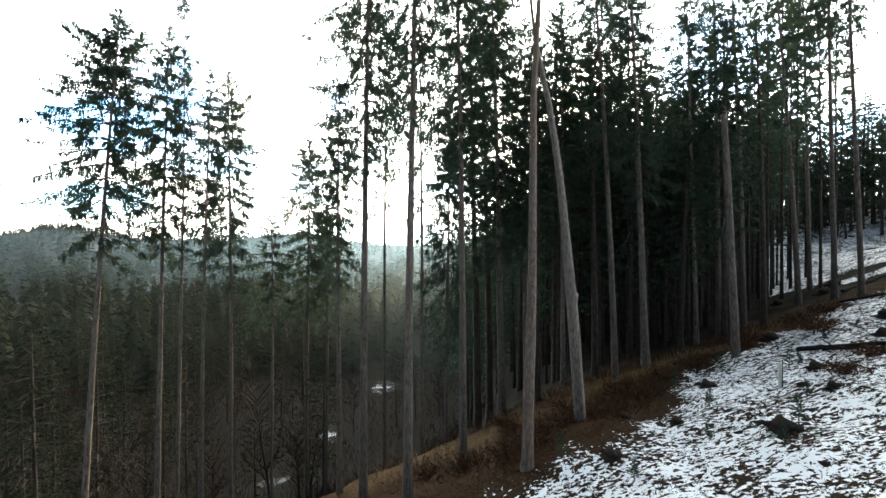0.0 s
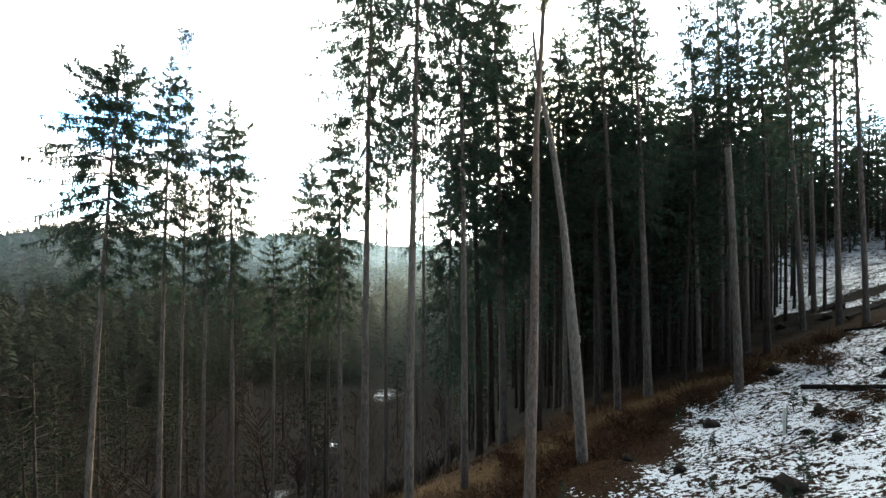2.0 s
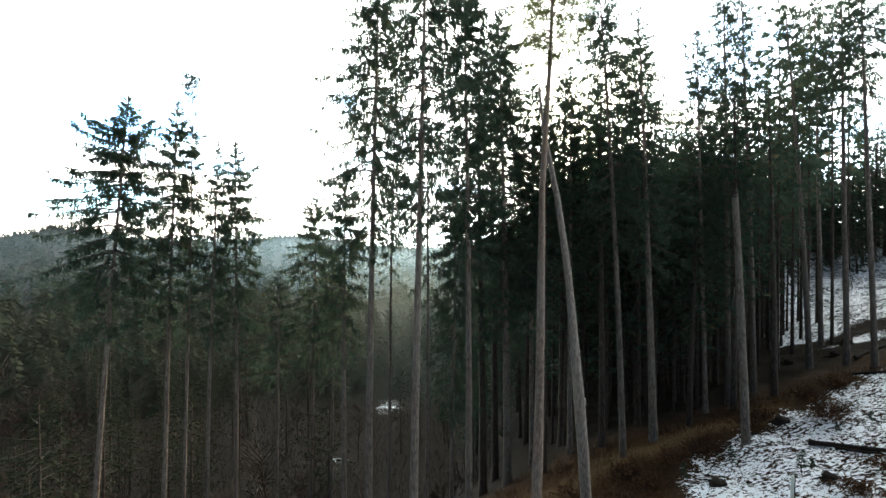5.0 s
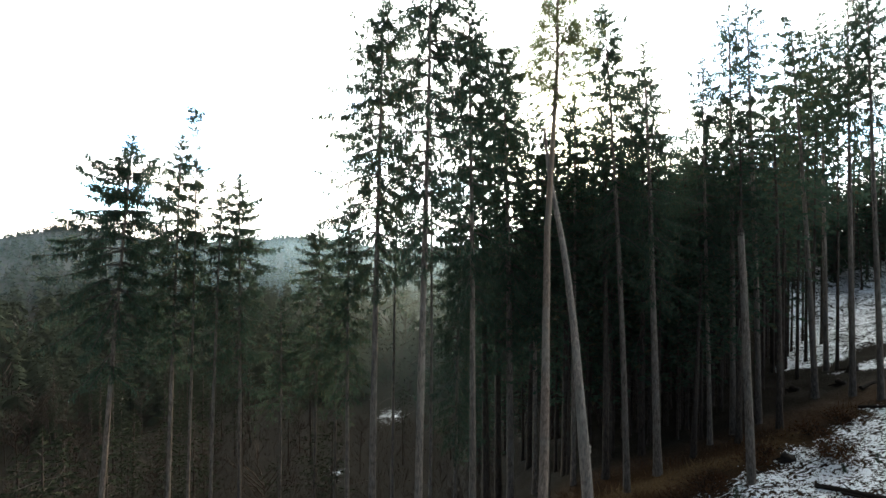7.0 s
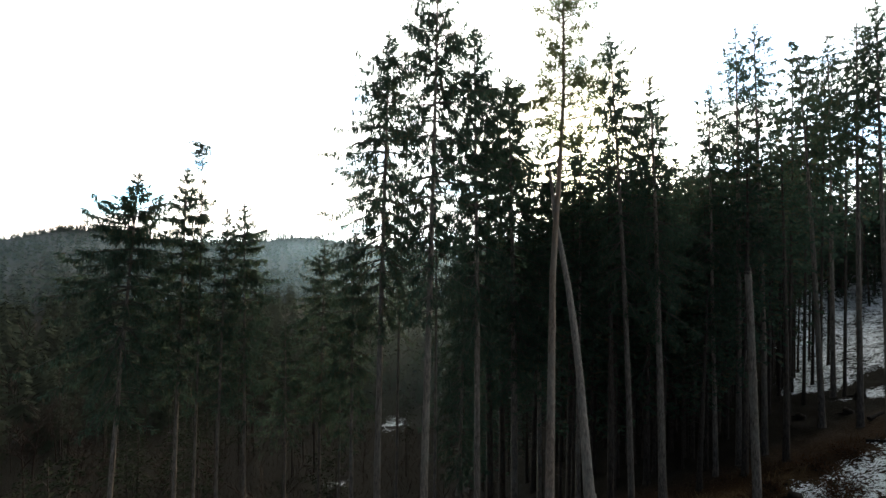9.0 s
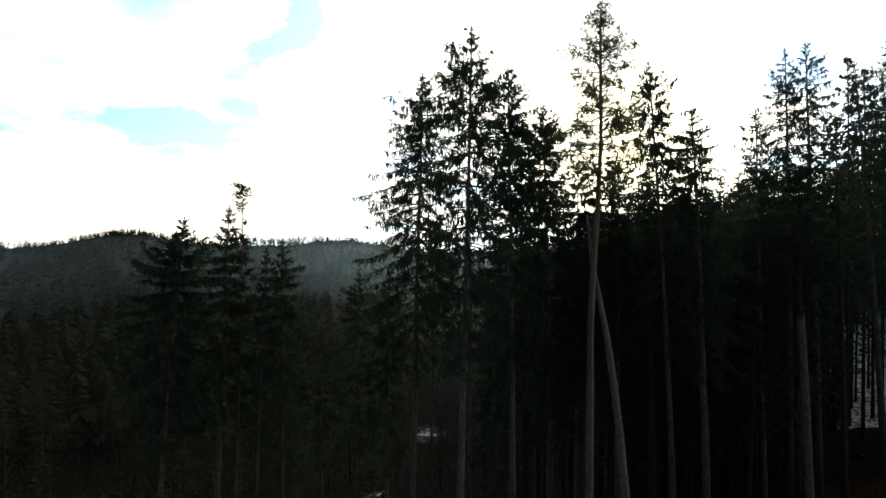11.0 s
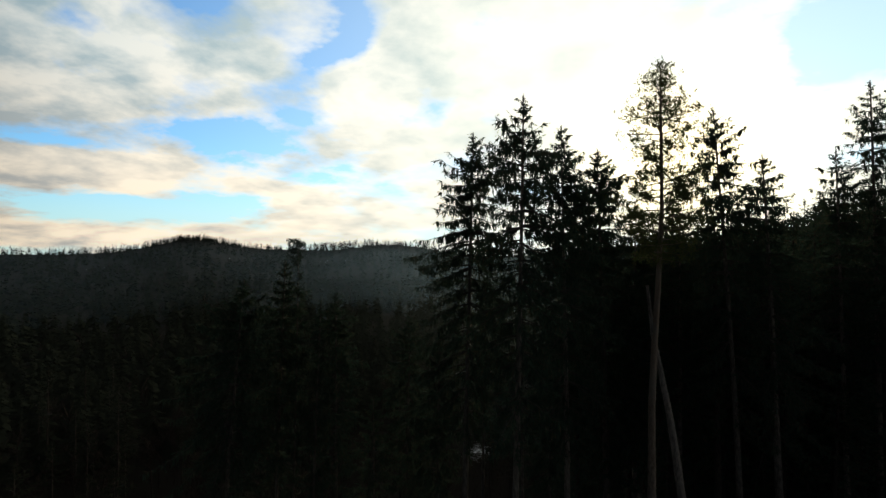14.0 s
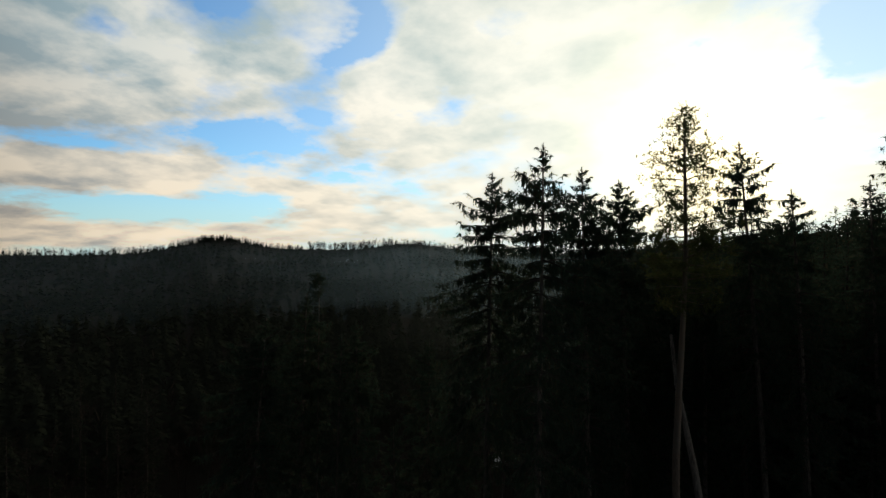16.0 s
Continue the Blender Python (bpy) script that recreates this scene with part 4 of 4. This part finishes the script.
def cheap_conifer(x, y, z, h, rng, k=16):
    """A far conifer: drooping sprays round a stem, narrowing to the top."""
    t = rng.random(k) ** 0.8
    a = rng.uniform(0, 6.283, k)
    r = h * 0.25 * (1 - t) * rng.uniform(0.6, 1.25, k) + h * 0.015
    root = np.stack([np.full(k, x), np.full(k, y), z + h * (0.1 + 0.88 * t)], 1)
    out = np.stack([np.cos(a), np.sin(a), rng.uniform(-0.9, -0.1, k)], 1)
    across = np.stack([-np.sin(a), np.cos(a), np.zeros(k)], 1) * (r * rng.uniform(0.5, 0.85, k) * min(1.0, (24 / k) ** 0.6))[:, None]
    mid = root + out * (r * 0.6)[:, None]
    v = np.stack([root, mid + across, root + out * r[:, None] * 1.15, mid - across], 1).reshape(-1, 3)
    stem = np.array([(x - 0.008 * h, y, z), (x + 0.008 * h, y, z), (x, y, z + h * 1.02), (x - 0.004 * h, y, z + h * 0.5)])
    return np.vstack([v, stem]), np.arange(4 * k + 4).reshape(-1, 4)


def far_bare_tree(x, y, z, h, rng, k=16):
    """A far leafless tree: a stem and a fan of thin twigs."""
    a, up = rng.uniform(0, 6.283, k), rng.uniform(0.25, 0.75, k)
    root = np.stack([np.full(k, x), np.full(k, y), z + h * up], 1)
    way = np.stack([np.cos(a) * 0.5, np.sin(a) * 0.5, rng.uniform(0.5, 1.0, k)], 1)
    v, f = blades(root, way, h * rng.uniform(0.25, 0.5, k), np.full(k, 0.013 * h), rng, False)
    stem = np.array([(x - 0.015 * h, y, z), (x + 0.015 * h, y, z), (x + 0.005 * h, y, z + h * 0.85), (x - 0.005 * h, y, z + h * 0.85)])
    return np.vstack([v, stem]), np.vstack([f, [[4 * k, 4 * k + 1, 4 * k + 2, 4 * k + 3]]])


def build_far_woods():
    rng = np.random.default_rng(90)
    pieces, bare = [], []
    while len(pieces) < 6200:
        az, d = radians(rng.uniform(-66, 30)), 105 + 840 * rng.random()
        x, y = d * math.sin(az), d * math.cos(az)
        if math.sin(x * 0.031 + 1) * math.sin(y * 0.023 + x * 0.011) > 0.55 and 450 < d < 850:
            continue
        z = float(land(x, y)) - 0.5
        if rng.random() < (0.05 if d < 850 else 0.3):
            bare.append(far_bare_tree(x, y, z, rng.uniform(9, 15), rng))
        else:
            pieces.append(cheap_conifer(x, y, z, rng.uniform(9, 17), rng, 80 if d < 190 else 36 if d < 300 else 14))
    # the crest's own trees, thickest on the round hill
    for q in range(620):
        az, d = radians(rng.uniform(-66, -8) if q % 3 else rng.normal(-39.6, 3.5)), rng.uniform(885, 930)
        x, y = d * math.sin(az), d * math.cos(az)
        pieces.append(cheap_conifer(x, y, float(land(x, y)) - 0.5, rng.uniform(6, 12.5), rng, 34))
    # a row of bare trees along the crest
    for q in range(110):
        az, d = radians(rng.uniform(-30, -20)), rng.uniform(895, 925)
        x, y = d * math.sin(az), d * math.cos(az)
        bare.append(far_bare_tree(x, y, float(land(x, y)) - 0.5, rng.uniform(12, 19), rng))
    tagged(new("far_woods", mesh_of("far_woods", *join(pieces), SHADED_NEEDLES)), "dark conifer woods covering the hills across the valley", "woods", kind="stuff")
    tagged(new("far_bare_woods", mesh_of("far_bare_woods", *join(bare), TWIGS)), "leafless broadleaf trees scattered through the far woods", "woods", kind="stuff")
    # brushwood that fills the valley floor and its near side
    n = 34000
    a, d = np.radians(rng.uniform(-64, 6, n)), 27 + 100 * rng.random(n) ** 1.2
    x, y = d * np.sin(a), d * np.cos(a)
    keep = ((x < -7) | (y > 34)) & (np.hypot(x + 12, y - 92) > 5) & (np.hypot(x + 20, y - 55) > 3) & (np.hypot(x + 17.5, y - 69) > 4)
    x, y = x[keep], y[keep]
    base = np.stack([x, y, land(x, y) - 0.05], 1)
    way = rng.normal(0, 0.35, (len(x), 3)) + (0, 0, 1)
    brush = blades(base, way, rng.uniform(0.4, 1.9, len(x)), rng.uniform(0.012, 0.045, len(x)), rng, False)
    tagged(new("brushwood", mesh_of("brushwood", *brush, BRUSH)), "brown leafless brushwood and saplings on the valley floor", "brushwood", kind="stuff")


build_far_woods()


# ---- on the cleared hillside ----
def stump(x, y, r, h, seed):
    rng = np.random.default_rng(seed)
    root = new("tree_stump")
    h *= 0.6
    root.location = (x, y, ground_at(x, y))
    tagged(root, "dark weathered tree stump with spreading roots in thin snow", "stump", "stumps on the clearing")
    zs, rs = np.array([-0.5, 0.0, 0.1, 0.3, 0.65, 1.0]) * h, np.array([1.35, 1.16, 1.08, 1.02, 1.0, 0.97]) * r
    body, grain = tube(np.stack([np.zeros(6), np.zeros(6), zs], 1), rs, 14), np.tile(1 + rng.uniform(-0.13, 0.13, 14), 6)
    body[0][56:84, 2] += np.tile(rng.uniform(-0.3, 0.35, 14) * h, 2)
    body[0][:-1, :2] *= (grain + rng.uniform(-0.03, 0.03, 84))[:, None]
    part_of("bark", mesh_of("bark", *body, STUMP_BARK), root)
    top = tube([(0, 0, h - 0.03), (0, 0, h + 0.012), (0.01, 0, h + 0.02)], [0.86 * r, 0.86 * r, 0.8 * r], 14, rng, 0.06)
    part_of("cut_face", mesh_of("cut_face", *top, CUT_WOOD), root, "greyed sawn wood")
    for k in range(4):
        a = rng.uniform(0, 6.28)
        out = np.array([math.cos(a), math.sin(a), 0])
        pts = [out * r * 0.8 + (0, 0, h * 0.2), out * r * 1.5 + (0, 0, h * 0.02), out * r * rng.uniform(1.8, 2.6) + (0, 0, -0.08)]
        part_of("root", mesh_of("root", *tube(pts, [r * 0.28, r * 0.17, r * 0.06], 6, rng, 0.1), STUMP_BARK), root)


for number, (x, y, r, h) in enumerate([(9.93, 13.3, 0.40, 0.24), (5.4, 14.6, 0.3, 0.2), (11.3, 19.6, 0.3, 0.3), (14.1, 17.4, 0.22, 0.25), (17.9, 18.7, 0.24, 0.3),
                                      (20.5, 21.3, 0.28, 0.35), (12.9, 15.2, 0.2, 0.2), (8.3, 16.3, 0.2, 0.2), (18.3, 15.2, 0.26, 0.25), (26.0, 31.5, 0.3, 0.4),
                                      (24.0, 33.0, 0.3, 0.4), (28.5, 33.5, 0.35, 0.5), (7.2, 18.2, 0.22, 0.25), (16.6, 23.3, 0.3, 0.35)]):
    stump(x, y, r, h, 600 + number)


def fallen_log(ax, ay, bx, by, r, label, seed, stubs=3):
    rng = np.random.default_rng(seed)
    n = 9
    xs, ys = np.linspace(ax, bx, n), np.linspace(ay, by, n)
    zs = np.array([ground_at(x, y) for x, y in zip(xs, ys)])
    zs = np.linspace(zs[0], zs[-1], n) + max(0.0, float(np.max(zs - np.linspace(zs[0], zs[-1], n)))) * 0.5 + r * 0.7
    root = new("fallen_log")
    root.location = (ax, ay, zs[0])
    tagged(root, label, "log", "fallen logs")
    pts = np.stack([xs - ax, ys - ay, zs - zs[0]], 1) + rng.normal(0, 0.02, (n, 3))
    part_of("trunk", smooth(mesh_of("trunk", *tube(pts, np.linspace(r, r * 0.6, n), 10, rng, 0.08), STUMP_BARK)), root)
    for _ in range(stubs):
        p = pts[rng.integers(1, n)]
        d = unit(rng.normal(size=3) * (1, 1, 0.3) + (0, 0, 0.5))
        part_of("branch_stub", mesh_of("branch_stub", *tube([p, p + d * 0.25, p + d * rng.uniform(0.35, 0.8)], [0.03, 0.025, 0.01], 5), STUMP_BARK), root)


LOG = "dark fallen log lying across patchy snow"
fallen_log(15.9, 20.7, 18.0, 15.2, 0.11, LOG, 700, 5)
fallen_log(16.1, 19.6, 16.8, 17.7, 0.06, LOG, 701, 2)
fallen_log(25.5, 29.4, 29.5, 30.6, 0.13, LOG, 702, 4)
fallen_log(23.2, 27.0, 24.9, 24.4, 0.08, LOG, 704, 4)


def sapling_guard(x, y, h, r):
    root = new("sapling_guard")
    root.location = (x, y, ground_at(x, y))
    tagged(root, "pale upright plastic tree guard beside a stake", "tree guard", "sapling guards")
    part_of("tube", smooth(mesh_of("tube", *tube([(0, 0, -0.1), (0, 0, h * 0.5), (0.02, 0, h), (0.02, 0, h), (0.02, 0, h * 0.9)], [r, r, r, r * 0.85, r * 0.8], 12), TUBE)), root)
    part_of("stake", mesh_of("stake", *tube([(r + 0.03, 0, -0.3), (r + 0.03, 0, h * 0.6), (r + 0.04, 0, h * 1.12)], [0.022, 0.022, 0.018], 5), CUT_WOOD), root)


sapling_guard(12.35, 16.9, 0.95, 0.055)


def young_spruce_kind(seed, h):
    rng = np.random.default_rng(seed)
    line = trunk_line(h, (0.03, 0), rng, 0.03, 5)
    stem = mesh_of("trunk", *tube(line, np.linspace(0.018, 0.005, 5), 5), LIMB_BARK)
    n = 60
    u = rng.uniform(0.15, 1, n)
    a = rng.uniform(0, 6.28, n)
    base = on_line(line, u * h)
    way = np.stack([np.cos(a), np.sin(a), rng.uniform(0, 0.7, n)], 1)
    crown = mesh_of("crown", *blades(base, way, 0.3 * h * (1.15 - u) + 0.05, np.full(n, 0.018), rng), SPRUCE_NEEDLES)
    return [("trunk", stem), ("crown", crown)]


def build_saplings():
    rng = np.random.default_rng(31)
    kinds = [young_spruce_kind(801, 0.7), young_spruce_kind(802, 0.5), young_spruce_kind(803, 0.9)]
    first = {}
    for _ in range(46):
        x = rng.uniform(3, 26)
        y = rng.uniform(9, 23)
        if snow_cover(x, y) < 0.5:
            continue
        k = int(rng.integers(0, 3))
        if k not in first:
            first[k] = place_tree("spruce_sapling", "knee-high young spruce planted in thin snow", x, y, kinds[k], "planted saplings")
        else:
            copy_thing(first[k], pose(x, y, ground_at(x, y), 0, 0, rng.uniform(0, 360)))


build_saplings()


def bracken_bush(x, y, r, h, seed):
    """A tangle of dead bracken fronds and thin stems."""
    rng = np.random.default_rng(seed)
    n = 130
    root = new("bracken_bush")
    root.location = (x, y, ground_at(x, y))
    tagged(root, "collapsed bush of rust-brown dead bracken at the forest edge", "bush", "bracken bushes")
    base = np.stack([rng.normal(0, 0.35 * r, n), rng.normal(0, 0.35 * r, n), np.full(n, -0.05)], 1)
    way = np.concatenate([base[:, :2] / r * 1.6 + rng.normal(0, 0.4, (n, 2)), rng.uniform(0.4, 1.1, (n, 1))], 1)
    ln = h * rng.uniform(0.5, 1.2, n)
    tagged(part_of("stalk_tangle", mesh_of("stalk_tangle", *blades(base, way, ln, np.full(n, 0.012), rng, False), BRUSH), root), kind="stuff")
    k = 5 * n
    pick = rng.integers(0, n, k)
    at = base[pick] + unit(way[pick]) * (ln[pick] * rng.uniform(0.35, 1.0, k))[:, None]
    leaf = rng.normal(0, 0.8, (k, 3)) + unit(way[pick]) * 0.5 - (0, 0, 0.35)
    tagged(part_of("frond_tangle", mesh_of("frond_tangle", *blades(at, leaf, rng.uniform(0.08, 0.22, k), rng.uniform(0.012, 0.03, k), rng, False), BRACKEN), root), kind="stuff")


def build_bracken():
    rng = np.random.default_rng(19)
    for q, (x, y) in enumerate([(3.4, 17.2), (4.2, 17.9), (5.1, 18.6), (4.6, 19.3), (2.4, 17.0), (6.6, 19.4), (7.5, 20.4), (9.2, 21.0), (10.8, 22.4), (12.4, 22.7), (13.3, 23.4), (15.4, 23.9),
                                (17.8, 22.0), (18.6, 22.6), (1.0, 18.8), (-0.6, 20.0), (8.6, 22.6), (6.0, 22.0), (16.4, 24.8), (19.6, 25.4), (21.4, 25.8), (3.0, 22.4), (14.2, 16.2), (16.2, 17.2)]):
        bracken_bush(x, y, rng.uniform(0.5, 0.9), rng.uniform(0.4, 0.85), 900 + q)


build_bracken()


def build_litter():
    """Dry grass, bracken and broken twigs, too many to count."""
    rng = np.random.default_rng(55)
    n = 44000
    x = rng.uniform(-8, 34, n)
    y = rng.uniform(8, 31, n)
    cover = snow_cover(x, y)
    clump = np.sin(x * 1.7 + 2 * np.sin(y * 0.9)) * np.sin(y * 2.1 + np.sin(x * 1.3))
    keep = ((cover < 0.5) & (y < 27.5) & (rng.random(n) < 0.75)) | ((cover >= 0.5) & (clump > 0.45) & (rng.random(n) < 0.35))
    x, y = x[keep], y[keep]
    base = np.stack([x, y, land(x, y) + ripple(x, y) - 0.02], 1)
    way = rng.normal(0, 0.55, (len(x), 3)) + (0, 0, 0.75)
    way[:, 2] = np.abs(way[:, 2])
    bare = snow_cover(x, y) < 0.5
    ln = np.where(bare, rng.uniform(0.15, 0.45, len(x)) * (1.2 + 0.8 * np.sin(x * 1.1 + y)), rng.uniform(0.08, 0.28, len(x)))
    wide, pale = rng.uniform(0.008, 0.022, len(x)), rng.random(len(x)) < straw_band(x, y)
    for name, some, mat, label in (("dry_grass", ~pale, GRASS, "dry brown grass and bracken along the forest edge"), ("straw_grass", pale, STRAW, "pale straw grass along the brow of the hillside")):
        me = mesh_of(name, *blades(base[some], way[some], ln[some], wide[some], rng, False), mat)
        tagged(new(name, me), label, "grass", kind="stuff")
    pieces = []
    for _ in range(130):
        px, py = rng.uniform(0, 30), rng.uniform(9, 27)
        a, L = rng.uniform(0, 6.28), rng.uniform(0.15, 0.6)
        p = np.array([px, py, ground_at(px, py) + 0.02])
        q = np.array([px + L * math.cos(a), py + L * math.sin(a), 0])
        q[2] = ground_at(q[0], q[1]) + rng.uniform(0.01, 0.1)
        pieces.append(tube([p, (p + q) / 2 + (0, 0, rng.uniform(0, 0.08)), q], [0.016, 0.014, 0.006], 4))
    tagged(new("broken_twigs", mesh_of("broken_twigs", *join(pieces), STUMP_BARK)), "dark broken twigs strewn over snow and earth", "twigs", kind="stuff")
    # low tufts of heath, flat on the snow
    m = 8500
    x, y = rng.uniform(0, 34, m), rng.uniform(8, 27, m)
    patch = np.sin(x * 2.3 + 1.5 * np.sin(y * 1.9)) * np.sin(y * 2.7 + np.sin(x * 2.1))
    keep = (snow_cover(x, y) > 0.3) & (rng.random(m) < 0.35 + 0.6 * (patch > 0))
    x, y = np.repeat(x[keep], 9), np.repeat(y[keep], 9)
    x, y = x + rng.normal(0, 0.075, len(x)), y + rng.normal(0, 0.04, len(x))
    base = np.stack([x, y, land(x, y) + ripple(x, y)], 1)
    way = rng.normal(0, 1.0, (len(x), 3)) * (1.3, 1, 0.3) + (0, 0, 0.35)
    way[:, 2] = np.abs(way[:, 2])
    tufts = blades(base, way, rng.uniform(0.02, 0.075, len(x)), rng.uniform(0.014, 0.032, len(x)), rng, False)
    tagged(new("heath_tufts", mesh_of("heath_tufts", *tufts, HEATH)), "dark low heath tufts sticking through thin snow", "heath", kind="stuff")
    # clods of earth and moss that stick out of the thin snow
    pieces = []
    for _ in range(180):
        px, py = rng.uniform(1, 30), rng.uniform(8.5, 26)
        if snow_cover(px, py) < 0.4:
            continue
        r = 0.04 + 0.09 * rng.random() ** 2
        z = ground_at(px, py)
        k = 7
        a = np.arange(k) * 6.283 / k
        rings = [np.stack([px + r * f * rng.uniform(0.5, 1.5, k) * np.cos(a) * 1.6, py + r * f * rng.uniform(0.5, 1.5, k) * np.sin(a), np.full(k, z + hh * r)], 1) for f, hh in ((1.3, -0.4), (0.9, 0.12), (0.4, 0.3))]
        v = np.vstack(rings + [[(px, py, z + 0.32 * r)]])
        f = [(i * k + j, i * k + (j + 1) % k, (i + 1) * k + (j + 1) % k, (i + 1) * k + j) for i in range(2) for j in range(k)]
        f += [(2 * k + j, 2 * k + (j + 1) % k, 2 * k + (j + 2) % k, 3 * k) for j in range(0, k - 1, 2)]
        pieces.append((v, np.array(f)))
    tagged(new("earth_clods", mesh_of("earth_clods", *join(pieces), STUMP_BARK)), "dark clods of earth poking out of thin snow", "clods", kind="stuff")


build_litter()


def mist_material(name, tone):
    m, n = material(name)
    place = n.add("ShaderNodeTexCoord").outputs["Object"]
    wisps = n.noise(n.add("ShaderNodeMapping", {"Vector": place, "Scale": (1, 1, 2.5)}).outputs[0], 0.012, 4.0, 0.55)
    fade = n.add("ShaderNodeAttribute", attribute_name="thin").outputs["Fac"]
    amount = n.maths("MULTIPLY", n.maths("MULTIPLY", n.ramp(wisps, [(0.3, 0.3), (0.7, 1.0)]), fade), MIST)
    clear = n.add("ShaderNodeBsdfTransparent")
    haze_sheet = n.add("ShaderNodeBsdfTranslucent", {"Color": tone})
    both = n.add("ShaderNodeMixShader", {0: amount, 1: clear.outputs[0], 2: haze_sheet.outputs[0]})
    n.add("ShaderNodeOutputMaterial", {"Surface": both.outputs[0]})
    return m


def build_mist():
    """A few curved translucent sheets, one behind the other, that stand in for thin morning mist in the valley."""
    # the far sheets carry the blue of distant haze in their colour
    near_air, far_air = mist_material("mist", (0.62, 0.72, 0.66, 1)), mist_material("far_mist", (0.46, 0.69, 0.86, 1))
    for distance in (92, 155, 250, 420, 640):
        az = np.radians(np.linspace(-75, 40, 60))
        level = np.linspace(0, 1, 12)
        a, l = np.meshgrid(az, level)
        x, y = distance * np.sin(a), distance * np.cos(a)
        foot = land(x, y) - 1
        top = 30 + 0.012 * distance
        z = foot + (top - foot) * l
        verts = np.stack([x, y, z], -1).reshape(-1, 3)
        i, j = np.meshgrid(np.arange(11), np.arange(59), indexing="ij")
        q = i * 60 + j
        me = smooth(mesh_of("mist_sheet", verts, np.stack([q, q + 1, q + 61, q + 60], -1).reshape(-1, 4), near_air if distance < 200 else far_air))
        # denser straight ahead: the glow of sunlit haze is put into the density
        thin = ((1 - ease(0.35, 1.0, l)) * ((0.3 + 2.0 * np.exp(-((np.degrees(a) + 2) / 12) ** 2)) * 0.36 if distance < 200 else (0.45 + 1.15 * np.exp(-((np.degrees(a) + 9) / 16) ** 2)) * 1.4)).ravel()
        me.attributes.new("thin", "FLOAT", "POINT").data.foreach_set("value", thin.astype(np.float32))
        tagged(new("mist_sheet", me), "sheer translucent sheet standing in for pale morning mist in the valley", "mist", kind="structure")


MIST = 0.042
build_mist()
